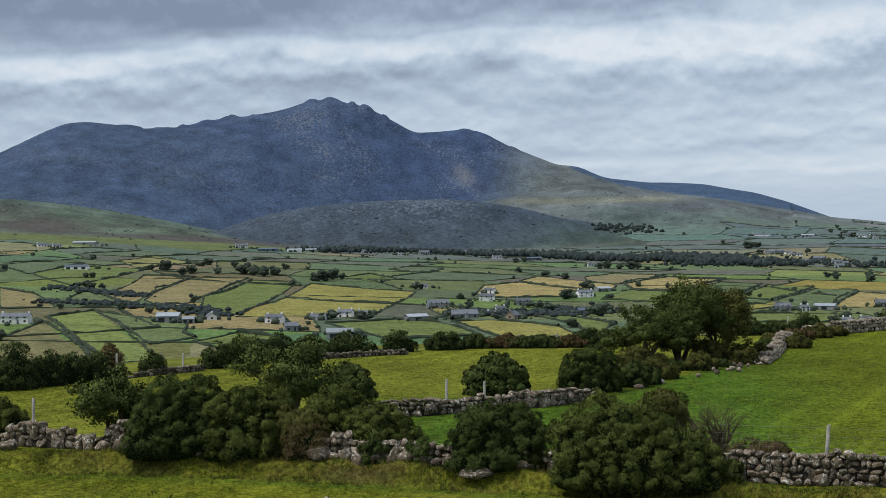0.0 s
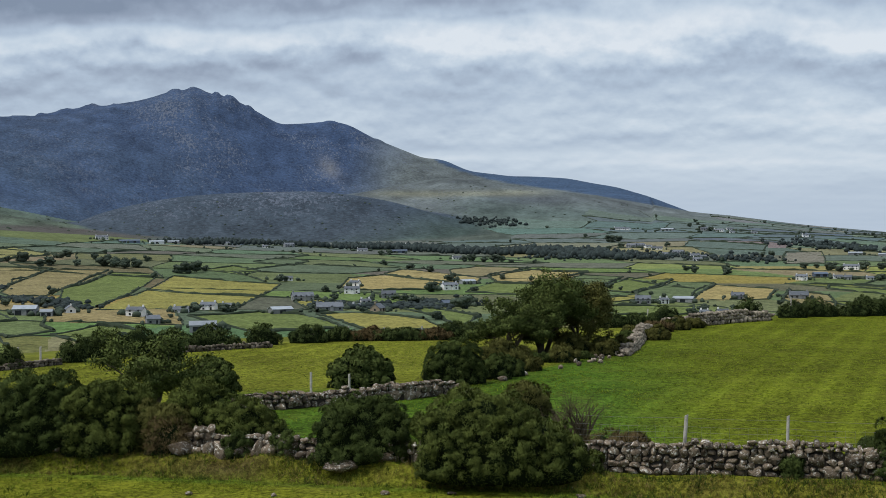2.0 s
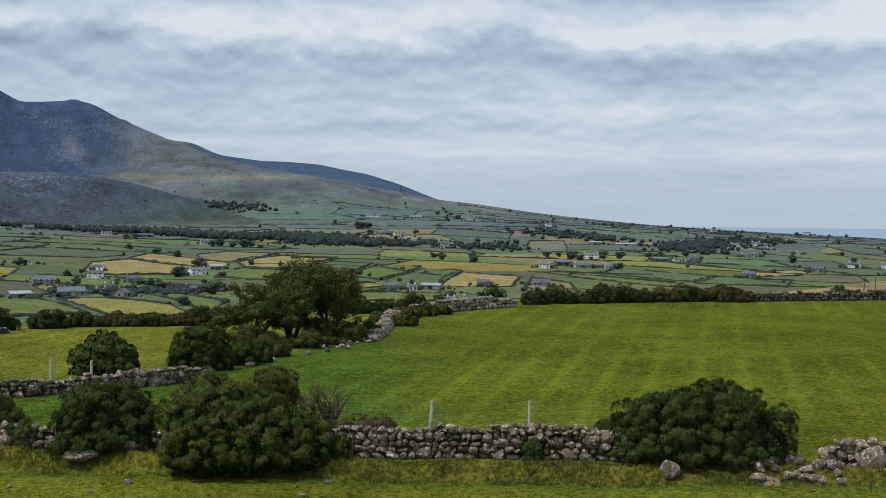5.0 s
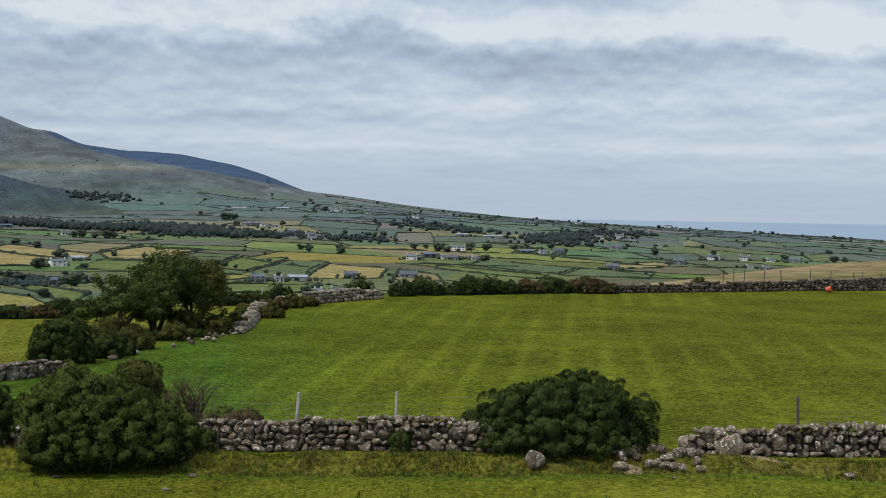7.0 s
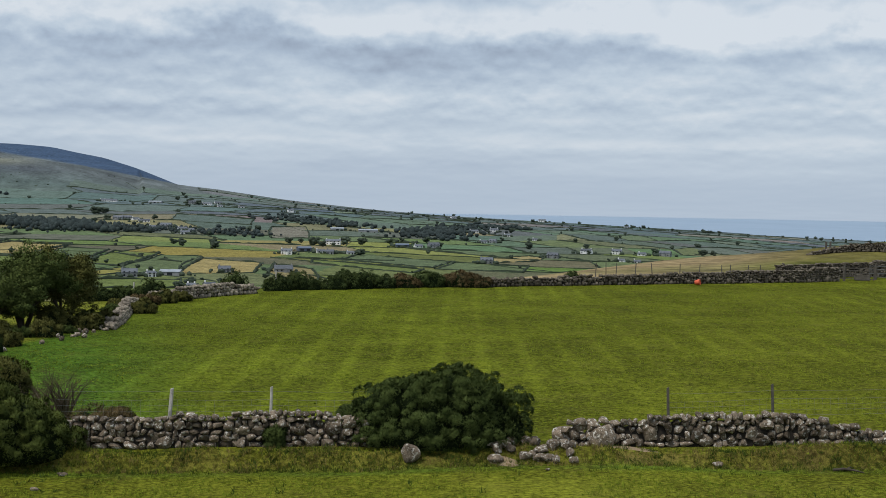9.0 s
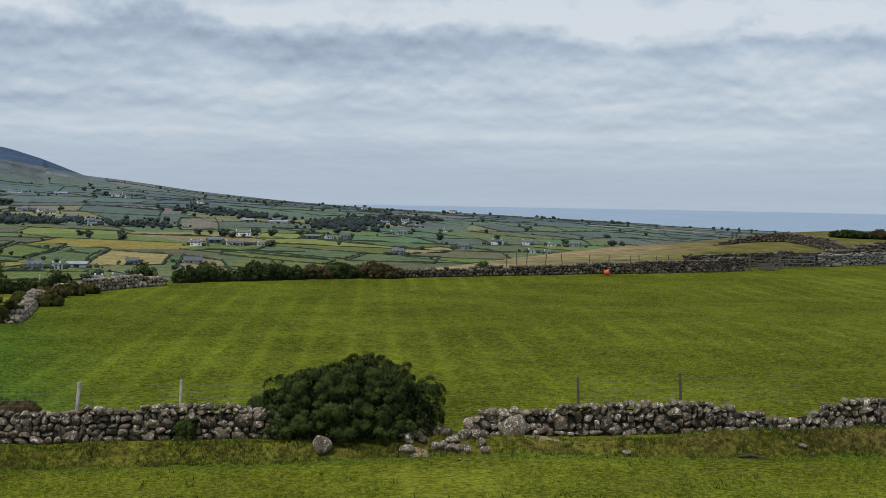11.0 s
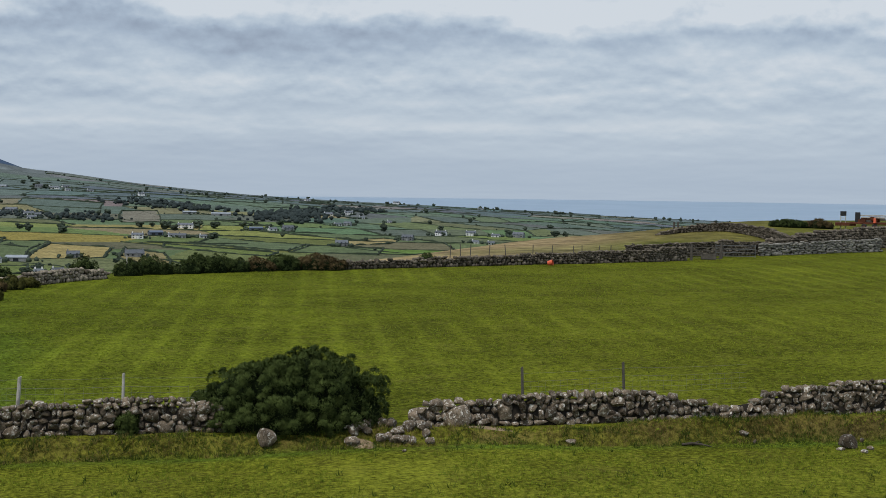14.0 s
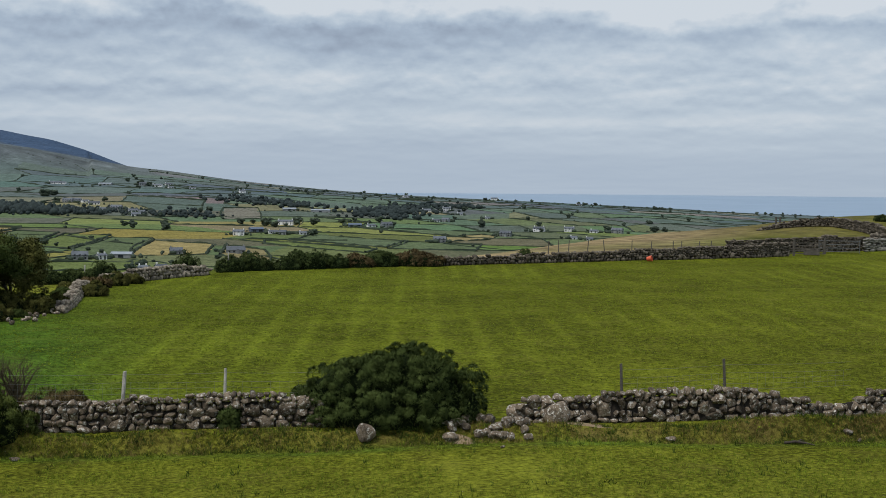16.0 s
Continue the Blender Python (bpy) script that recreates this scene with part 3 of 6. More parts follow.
dead = np.clip(0.38 + 0.2 * np.clip((along + 8) / 6, -1, 1) + 0.25 * np.clip((along - 12) / 10, 0, 1) + 0.9 * n2, 0, 1)          # withered grass hanging on the bank
tint += (np.array((0.125, 0.098, 0.026)) - tint) * (np.exp(-((across - lip + 0.3) / 0.6) ** 2) * dead)[:, None]
worn = np.exp(-((across - lip + 0.5) / 0.3) ** 2) * np.clip(1.8 * n2 - 0.1, 0, 1)          # bare soil on the face of the bank
tint += (np.array((0.085, 0.062, 0.030)) - tint) * 0.8 * worn[:, None]
wet = np.exp(-((across - lip + 1.25) / 0.45) ** 2) * np.clip(0.75 + 0.6 * n2, 0, 1)          # lusher grass in the hollow at its foot
tint += (np.array((0.062, 0.112, 0.014)) - tint) * 0.8 * wet[:, None]
beyond = np.clip((across - 48.8) / 0.8, 0, 1)
sward = np.array((0.103, 0.125, 0.010)) + np.clip((A - 17) / 20, 0, 1)[:, None] * np.array((0.005, -0.003, 0.0))
lush = np.clip((16.5 - A) / 5 + 0.3 * n1, 0, 1) * np.clip((112 - R) / 25, 0, 1)
sward = sward + (np.array((0.060, 0.112, 0.012)) - sward) * lush[:, None]
west = np.clip((71.5 + 0.2 * A - R) / -3, 0, 1) * np.clip((np.interp(R, [70, 91, 108], [5.6, 12.4, 13.6]) - A) / 0.5, 0, 1) + np.clip((-4 - A) / 1, 0, 1)
sward = sward + (np.array((0.140, 0.152, 0.018)) - sward) * np.clip(west, 0, 1)[:, None]
tint += (sward * (1 + 0.12 * n1)[:, None] - tint) * beyond[:, None]
knoll = np.clip((R - BROW(A) - 1) / 3, 0, 1) * np.clip((A - 26) / 2, 0, 1)
pale = (np.array((0.30, 0.225, 0.115)) + np.clip((A - 37) / 4, 0, 1)[:, None] * np.array((-0.160, -0.105, -0.080))) * (1 + 0.3 * n1)[:, None] + np.clip(rough(X, Y, 40, 2) * 2, 0, 1)[:, None] * np.array((-0.06, -0.02, -0.03))
tint += (pale - tint) * knoll[:, None]
# far country
far = R > 420
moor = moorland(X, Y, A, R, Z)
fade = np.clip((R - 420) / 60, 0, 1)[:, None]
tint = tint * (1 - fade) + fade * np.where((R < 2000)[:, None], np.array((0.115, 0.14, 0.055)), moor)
loops = tint[quads.ravel()].reshape(-1, 4, 3)
C = V[quads].mean(1)
c_far = np.hypot(C[:, 0], C[:, 1])
candidates = np.where((c_far > 430) & (c_far < 3250))[0]
cx, cy = C[candidates, 0], C[candidates, 1]
kind = np.where(c_far < 430, 0, 2)
knoll_faces = (c_far > BROW(np.degrees(np.arctan2(C[:, 0], C[:, 1]))) + 2.5) & (c_far < 430)
kind[knoll_faces] = 1
for colour, corners in fields:
    field_haze = min(1.0, max(0.0, (math.hypot(*corners[0]) - 1200) / 900))       # distance haze painted into the crops: duller, bluer towards the hills and the coast
    colour = tuple(q + (g - q) * 0.45 * field_haze for q, g in zip(colour, (0.094, 0.116, 0.086)))
    colour = tuple((1.12 + 0.12 * field_haze) * q * (1 + (k - 1) * field_haze) * j for q, k, j in zip(colour, (0.86, 0.92, 1.60), (1.03, 1.0, 0.98)))
    xs, ys = [p[0] for p in corners], [p[1] for p in corners]
    box = np.where((cx > min(xs)) & (cx < max(xs)) & (cy > min(ys)) & (cy < max(ys)))[0]
    hit = candidates[box[inside(corners, cx[box], cy[box])]]
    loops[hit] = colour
    kind[hit] = 1
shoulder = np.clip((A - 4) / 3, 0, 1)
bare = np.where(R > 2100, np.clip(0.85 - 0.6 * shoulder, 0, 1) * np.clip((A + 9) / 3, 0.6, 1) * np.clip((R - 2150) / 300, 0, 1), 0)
# sunlight on the mountain, painted as a paler patch with more granite
sun_patch = np.exp(-((A - 0.9 + (R - 3965) * 0.004) / 0.4) ** 2 - ((R - 3965) / 45) ** 2)
bare = np.clip(bare + 2.0 * sun_patch, 0, 2)
loops += (np.array((0.40, 0.37, 0.31)) - loops) * np.clip(sun_patch * 0.34, 0, 1)[quads.ravel()].reshape(-1, 4, 1) * (0.35 + 0.65 * (lattice(X / 9, Y / 22)[quads.ravel()].reshape(-1, 4, 1)))

mesh = bpy.data.meshes.new("ground")
mesh.vertices.add(len(V)), mesh.loops.add(quads.size), mesh.polygons.add(len(quads))
mesh.vertices.foreach_set("co", V.ravel().astype(np.float32))
mesh.loops.foreach_set("vertex_index", quads.ravel().astype(np.int32))
mesh.polygons.foreach_set("loop_start", np.arange(0, quads.size, 4, dtype=np.int32))
mesh.polygons.foreach_set("material_index", kind.astype(np.int32))
mesh.polygons.foreach_set("use_smooth", np.ones(len(quads), bool))
mesh.update(calc_edges=True)
layer = mesh.attributes.new("tint", "FLOAT_COLOR", "CORNER")
layer.data.foreach_set("color", np.concatenate([loops, np.ones((*loops.shape[:2], 1))], 2).ravel().astype(np.float32))
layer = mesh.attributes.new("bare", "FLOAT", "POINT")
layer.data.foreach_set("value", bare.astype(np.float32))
for m in (TURF, FIELDS, MOOR):
    mesh.materials.append(m)
tagged(new("ground", mesh), "green grazed pasture, patchwork valley and heather mountain", "ground", kind="structure")

# the sea beyond the coast
mesh = bpy.data.meshes.new("water")
arc = [radians(q) for q in range(16, 141, 2)]
mesh.from_pydata([(d * math.sin(q), d * math.cos(q), 0) for d in (1200, 4960) for q in arc], [], [(k, k + 63, k + 64, k + 1) for k in range(62)])
mesh.materials.append(SEA)
tagged(new("water", mesh), "calm grey-blue sea reaching the horizon", "sea", kind="structure")


# ---- hedges of the valley ----
def hedge_mesh(lines, seed, high=2.0, wide=2.4, step=5.0):
    """Bushy banks along lines on the ground, ragged in height and width."""
    r = np.random.RandomState(seed)
    verts, faces = [], []
    for (x0, y0), (x1, y1) in lines:
        length = math.hypot(x1 - x0, y1 - y0)
        n = max(2, int(length / step))
        size = r.uniform(0.5, 1.25)
        t = np.linspace(0, 1, n + 1)
        ux, uy = (x1 - x0) / length, (y1 - y0) / length
        px, py = x0 + t * (x1 - x0), y0 + t * (y1 - y0)
        bend = np.sin(t * math.pi) * r.uniform(-0.02, 0.02) * length + r.normal(0, 0.35, n + 1)
        px, py = px - uy * bend, py + ux * bend
        gz = land(px, py)
        tall = size * high * np.clip(0.75 + 0.45 * rough(px, py, 25, 2) + r.normal(0, 0.22, n + 1), 0.25, 2.4)
        tall = np.where(lattice(px / 21 + seed, py / 21) < 0.24, tall * 0.25, tall)
        for k in range(n + 1):
            w = size * wide * r.uniform(0.35, 0.62)
            for off, up in ((-1, -0.3), (-0.9, 0.55), (-0.35, 1.0), (0.3, 0.94), (0.9, 0.5), (1, -0.3)):
                o = off * w * r.uniform(0.8, 1.2)
                verts.append((px[k] - uy * o, py[k] + ux * o, gz[k] + (tall[k] * r.uniform(0.85, 1.15) * up if up > 0 else up)))
            if k:
                base = len(verts) - 12
                faces.extend((base + q, base + q + 1, base + q + 7, base + q + 6) for q in range(5))
    me = bpy.data.meshes.new("hedge")
    me.from_pydata(verts, [], faces)
    me.materials.append(HEDGE)
    return me


for k, (_, corners) in enumerate(fields[-GIVEN:]):
    edges = [e for e in zip(corners, corners[1:] + corners[:1])]
    tagged(new("hedge", hedge_mesh(edges, 100 + k, 1.7, 1.9)), "dark hedge round a field in the valley", "hedge", "field hedges")
tagged(new("hedgerows", hedge_mesh(hedge_lines, 7, 1.3, 1.5, 6.0)), "dark hedges dividing the valley fields", "hedge", kind="stuff")


# ---- tools for the things ----
def mesh_from(name, verts, faces, mat, smooth=False, normals=None):
    """A mesh from arrays of corners and of faces with the same number of sides; normals: one for each corner, for foliage that shades as rounded clumps."""
    verts, faces = np.asarray(verts, np.float32), np.asarray(faces, np.int32)
    sides = faces.shape[1]
    me = bpy.data.meshes.new(name)
    me.vertices.add(len(verts)), me.loops.add(faces.size), me.polygons.add(len(faces))
    me.vertices.foreach_set("co", verts.ravel())
    me.loops.foreach_set("vertex_index", faces.ravel())
    me.polygons.foreach_set("loop_start", np.arange(0, faces.size, sides, dtype=np.int32))
    if smooth:
        me.polygons.foreach_set("use_smooth", np.ones(len(faces), bool))
    me.update(calc_edges=True)
    me.materials.append(mat)
    if normals is not None:
        me.polygons.foreach_set("use_smooth", np.ones(len(faces), bool))
        me.normals_split_custom_set_from_vertices(np.asarray(normals, np.float32))
    return me


def child(name, me, parent, label="", m=None):
    ob = new(name, me)
    ob.parent = parent
    if m is not None:
        ob.matrix_basis = m
    if label:
        ob["label"] = label
    return ob


def part(name, bm, mat, parent, label=""):
    """Links a bmesh as one mesh object under a thing or a part."""
    me = bpy.data.meshes.new(name)
    bm.to_mesh(me)
    bm.free()
    me.materials.append(mat)
    return child(name, me, parent, label)


def thing(name, x, y, z=None, turn=0.0, label="", category="", group="", kind=""):
    ob = new(name)
    ob.empty_display_size = 0.2
    ob.matrix_world = pose(x, y, ground_at(x, y) if z is None else z, 0, 0, turn)
    return tagged(ob, label, category, group, kind)


def unit(v):
    return v / np.maximum(np.linalg.norm(v, axis=-1, keepdims=True), 1e-9)


def facing(v, normal):
    """Turns triangles so that they face the way of their normals."""
    away = (np.cross(v[:, 1] - v[:, 0], v[:, 2] - v[:, 0]) * normal).sum(1) < 0
    v[away] = v[away][:, ::-1]
    return v


def spikes(pos, nor, r, count, length, width, spread=0.9, lie=None):
    """Narrow leaves in tufts: count of them at every place, fanned about its outward way."""
    n = len(pos)
    p = np.repeat(pos, count, 0)
    d = unit(np.repeat(nor, count, 0) + spread * r.normal(0, 0.6, (n * count, 3)))
    s = unit(np.cross(d, r.normal(0, 1, (n * count, 3))))
    long = length * r.uniform(0.6, 1.25, (n * count, 1))
    p = p + r.normal(0, length * 0.25, p.shape)
    v = np.stack([p - s * width, p + s * width, p + d * long], 1)
    if lie is None:
        return v.reshape(-1, 3), np.arange(len(v) * 3).reshape(-1, 3)
    lie = unit(np.repeat(lie, count, 0) + 0.35 * d)
    v = facing(v, lie)
    return v.reshape(-1, 3), np.arange(len(v) * 3).reshape(-1, 3), np.repeat(lie, 3, 0)


def leaves(pos, nor, r, size, lie=None):
    """Small folded leaves, two triangles each, tilted at random about the outward way."""
    n = len(pos)
    d = unit(nor * 0.5 + r.normal(0, 0.7, (n, 3)))
    s = unit(np.cross(d, r.normal(0, 1, (n, 3))))
    up = np.cross(s, d)
    k = size * r.uniform(0.6, 1.4, (n, 1))
    corners = [pos - s * k * 0.45, pos - d * k * 0.6 + up * k * 0.1, pos + s * k * 0.45, pos + d * k * 0.7]
    if lie is not None:
        v = np.concatenate([np.stack([corners[q] for q in t], 1) for t in ((0, 1, 2), (0, 2, 3))])
        lie = unit(np.concatenate([lie, lie]) + 0.3 * r.normal(0, 0.6, (2 * n, 3)))
        v = facing(v, lie)
        return v.reshape(-1, 3), np.arange(6 * n).reshape(-1, 3), np.repeat(lie, 3, 0)
    v = np.stack(corners, 1).reshape(-1, 3)
    base = np.arange(n)[:, None] * 4
    return v, np.concatenate([base + [0, 1, 2], base + [0, 2, 3]], 0)


def ball(r, squash, bumps, detail=2):
    bm = bmesh.new()
    bmesh.ops.create_icosphere(bm, subdivisions=detail, radius=1)
    v = np.array([q.co[:] for q in bm.verts])
    f = np.array([[q.index for q in face.verts] for face in bm.faces])
    bm.free()
    off = r.uniform(0, 50)
    k = 1 + bumps * rough(v[:, 0] * 2 + off, v[:, 1] * 2 + v[:, 2] * 1.7 - off, 1.0, 2)
    return v * k[:, None] * squash, f


def tube(points, radii, sides=6):
    """A round tapering limb through points."""
    points = [Vector(p) for p in points]
    verts, faces = [], []
    for k, (p, rad) in enumerate(zip(points, radii)):
        d = (points[min(k + 1, len(points) - 1)] - points[max(k - 1, 0)]).normalized()
        s = d.orthogonal().normalized()
        u = d.cross(s)
        for q in range(sides):
            a = 2 * math.pi * q / sides
            verts.append(tuple(p + (s * math.cos(a) + u * math.sin(a)) * rad))
        if k:
            b = (k - 1) * sides
            faces.extend((b + q, b + (q + 1) % sides, b + sides + (q + 1) % sides, b + sides + q) for q in range(sides))
    return np.array(verts), np.array(faces)


def joined(pieces):
    verts, faces, n = [], [], 0
    for v, f in pieces:
        verts.append(v), faces.append(np.asarray(f) + n)
        n += len(v)
    return np.concatenate(verts), np.concatenate(faces)


def box(sx, sy, sz, bevel=0.0, at=(0, 0, 0), turn=0.0):
    bm = bmesh.new()
    bmesh.ops.create_cube(bm, size=1, matrix=pose(*at, 0, 0, turn) @ Matrix.Diagonal((sx, sy, sz, 1)))
    if bevel:
        bmesh.ops.bevel(bm, geom=list(bm.edges), offset=bevel, segments=1, affect="EDGES")
    return bm


# ---- bushes ----
bush_count = [0]


ROUND = ((-1, 0.34), (-0.8, 0.68), (-0.45, 0.93), (0, 1.0), (0.4, 0.95), (0.75, 0.7), (1, 0.34))


def bush(name, x, y, w, h, label, leaf_mat, dense=1.0, blade=(0.085, 0.013), depth=0.42, ragged=1.0, broad=False, category="bush", outline=ROUND):
    """A bush on its own stems, heaped up to an outline: a lump inside painted as dark as shade, and clump upon clump of
    small leaves or spines over it.
    """
    bush_count[0] += 1
    r = np.random.RandomState(400 + bush_count[0])
    root = thing(name, x, y, turn=-math.degrees(math.atan2(x, y)), label=label, category=category)
    us, tops = [p[0] for p in outline], [p[1] * (r.uniform(0.68, 1.12) if ragged > 1.25 else 1.0) for p in outline]
    # the inside: one lump under the outline, its near-black colour standing for inner shade
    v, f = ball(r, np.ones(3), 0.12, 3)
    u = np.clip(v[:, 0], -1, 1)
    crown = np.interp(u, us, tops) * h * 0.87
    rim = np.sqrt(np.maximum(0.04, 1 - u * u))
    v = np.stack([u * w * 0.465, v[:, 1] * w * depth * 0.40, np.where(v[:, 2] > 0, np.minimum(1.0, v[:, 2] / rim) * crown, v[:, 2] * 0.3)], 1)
    child("inside", mesh_from("inside", v, f, GORSE_CORE, True), root, "near-black inner lump coloured as shade")
    stem_pieces = []
    for k in range(5):
        a = r.uniform(0, 6.3)
        e = Vector((math.cos(a) * w * 0.25, math.sin(a) * w * 0.15, h * 0.5))
        stem_pieces.append(tube([(0.1 * math.cos(a), 0.1 * math.sin(a), -0.2), e * 0.5, e], (0.07, 0.05, 0.02), 5))
    child("stems", mesh_from("stems", *joined(stem_pieces), BARK), root)
    masses = []
    cols = max(4, int(w / 0.5))
    for k in range(cols):
        u = ((k + 0.5) / cols * 2 - 1) * 0.97 + r.normal(0, 0.02)
        high = h * np.interp(u, us, tops) * r.uniform(0.84, 0.98)
        rad = min(max(0.36 * high, 0.15), 0.5, 0.24 * w) * r.uniform(0.85, 1.15)
        half = w * depth * 0.5 * math.sqrt(max(0.12, 1 - u * u))
        z = rad * 0.5
        while True:
            at_top = z >= high - rad
            z = max(min(z, high - rad), 0.1)
            out = max(0.0, half * (1 - 0.8 * (z / max(high, 0.1)) ** 2) - rad * 0.5)
            for side in ((-1, 0, 1) if at_top and out > rad else (-1, 1)):
                masses.append((np.array((u * (w * 0.5 - rad), side * out + r.normal(0, 0.08), z + r.normal(0, 0.05))), rad * r.uniform(0.8, 1.2, 3), side))
            if at_top:
                break
            z += rad * 1.1
    size = min(1.0, 0.5 + 0.2 * h)
    pos, nor, lie = [], [], []
    for c, s, side in masses:
        area = (s[0] * s[2] + s[1] * s[2] + s[0] * s[1]) * 4 * (0.3 if side > 0 else 1.0)
        # a close skin of shoots, and over it clumps that stand out
        n = max(12, int(area * 60 * dense))
        d = unit(r.normal(0, 1, (n, 3)))
        pos.append(c + d * s * r.uniform(0.80, 0.96, (n, 1))), nor.append(d + np.array((0, 0, 0.3))), lie.append(d)
        n = max(4, int(area * 4.2 * dense ** 0.5 / ragged))
        d = unit(r.normal(0, 1, (n, 3)))
        d[:, 2] = np.where(d[:, 2] < -0.2, -d[:, 2], d[:, 2])
        cc = c + d * s * r.uniform(0.92, 1.08, (n, 1))
        rad = (0.11 + 0.17 * r.rand(n) ** 1.5) * ragged * size
        per = max(10, int(90 * dense))
        e = unit(d[:, None] * 0.7 + np.array((0, 0, 0.35)) + r.normal(0, 0.6, (n, per, 3)))
        pos.append((cc[:, None] + e * rad[:, None, None]).reshape(-1, 3))
        nor.append((e * 0.9 + d[:, None] * 0.2 + np.array((0, 0, 0.25))).reshape(-1, 3))
        lie.append((e * 0.75 + d[:, None] * 0.5 + np.array((0, 0, 0.1))).reshape(-1, 3))
    pos, nor, lie = np.concatenate(pos), np.concatenate(nor), unit(np.concatenate(lie))
    keep = pos[:, 2] > -0.2
    for c, s, side in masses:
        keep &= (((pos - c) / (s * 0.78)) ** 2).sum(1) > 1
    pos, nor, lie = pos[keep], nor[keep], lie[keep]
    v, f, n = leaves(pos, nor, r, blade[0], lie) if broad else spikes(pos, nor, r, 3 if dense > 0.6 else 2, *blade, lie=lie)
    child("foliage", mesh_from("foliage", v, f, leaf_mat, normals=n), root)
    return root


def gorse(x, y, w, h, outline=ROUND):
    return bush("gorse_bush", x, y, w, h, "dense dark green gorse bush beside the field wall", GORSE, 1.0, outline=outline)


def fresh_gorse(x, y, w, h, outline=ROUND):
    return bush("gorse_bush", x, y, w, h, "dense mid-green gorse bush with fresh shoots", GORSE_LIGHT, 1.0, outline=outline)


def deadgorse(x, y, w, h):
    return bush("dead_gorse", x, y, w, h, "brown withered gorse among green bushes", GORSE_DRY, 0.6, (0.11, 0.010), ragged=1.5)


def brush(x, y, w, h):
    return bush("thorn_scrub", x, y, w, h, "dull brownish green thorn scrub on the grass", LEAF_WARM, 0.8, (0.11, 0.014), ragged=1.3)


def shrub(x, y, w, h):
    return bush("round_shrub", x, y, w, h, "rounded leafy shrub standing in the field", LEAF, 1.6, (0.10, 0.02), ragged=1.2, broad=True)


def hedgebush(x, y, w, h):
    return bush("hedge_bush", x, y, w * 1.2, h + 0.25, "dark green bush at the far field edge", GORSE_FAR, 0.36, (0.13, 0.026), ragged=1.4)


def drybush(x, y, w, h):
    return bush("bracken_bush", x, y, w * 1.2, h + 0.25, "russet brown bush at the far field edge", GORSE_DRY, 0.36, (0.13, 0.026), ragged=1.4)


# ---- trees ----
def tree(name, x, y, high, wide, label, leaf_mat, seed, stems=1, count=9000, leaf=0.13, lean=0.0, bare=0.0, low=0.3, wood_mat=None, stout=0.035):
    """Trunk, limbs forking to twigs, and leaves about the twigs' ends."""
    r = np.random.RandomState(seed)
    root = thing(name, x, y, turn=-math.degrees(math.atan2(x, y)), label=label, category="tree")
    wood, limbs, tips = [], [], []

    def grow(p, d, length, rad, level):
        pts, rads = [p], [rad]
        for k in range(4):
            d = (d + Vector(r.normal(0, 0.16, 3)) + Vector((0, 0, 0.05))).normalized()
            p = p + d * length / 4
            pts.append(p), rads.append(rad * (1 - 0.14 * (k + 1)))
        (wood if level == 0 else limbs).append(tube(pts, rads, 7 if level < 2 else 4))
        if level >= 3:
            tips.append(p), tips.append(pts[2])
            return
        for k in range((4, 4, 4)[level]):
            a, out = r.uniform(0, 6.3), r.uniform(0.5, 1.05)
            side = d.orthogonal().normalized()
            way = Matrix.Rotation(a, 3, d) @ side
            way.z *= 0.75
            grow(pts[r.randint(2, 5)], (d * (1.1 - out * 0.5) + way * out).normalized(), length * r.uniform(0.62, 0.8), rads[-1] * 0.66, level + 1)

    for k in range(stems):
        a = k * 2.4
        grow(Vector((0.12 * math.cos(a) * (stems > 1), 0.1 * math.sin(a), -0.15)), Vector((lean + 0.35 * math.cos(a) * (stems > 1), 0.25 * math.sin(a) * (stems > 1), 1)).normalized(), high * 0.36, high * stout, 0)
    tip = np.array([t[:] for t in tips])
    scale = np.array((wide * 0.5 / max(0.1, np.percentile(np.abs(tip[:, 0] - tip[:, 0].mean()), 94)), 0, high * 0.93 / max(0.1, np.percentile(tip[:, 2], 97))))
    scale[1] = scale[0]

    def fit_in(v):
        grip = np.clip(v[:, 2:3] / (high * 0.3), 0, 1)
        out = v.copy()
        out[:, :2] = v[:, :2] * (1 + (scale[:2] - 1) * grip)
        out[:, 2] = v[:, 2] * (1 + (scale[2] - 1) * grip[:, 0])
        return out

    for group, label_part, nm in ((wood, "", "trunk"), (limbs, "", "branchwork")):
        v, f = joined(group)
        child(nm, mesh_from(nm, fit_in(v), f, wood_mat or BARK), root)
    tip = fit_in(tip)
    tip = tip[tip[:, 2] > high * low]
    if count:
        full = tip[r.rand(len(tip)) > bare]
        pos = np.repeat(full, max(1, count // len(full)), 0)
        off = r.normal(0, 1, pos.shape) * np.array((0.22, 0.22, 0.14)) * max(0.6, high / 5)
        middle = np.array((tip[:, 0].mean(), tip[:, 1].mean(), high * 0.5))
        lie = unit(unit(off / np.array((0.22, 0.22, 0.14))) * 0.8 + unit(pos + off - middle) * 0.7 + np.array((0, 0, 0.2)))
        v, f, n = leaves(pos + off, unit(off) + np.array((0, 0, 0.5)), r, leaf, lie)
        child("crown", mesh_from("crown", v, f, leaf_mat, normals=n), root)
    return root


# ---- stones ----
STONES = []
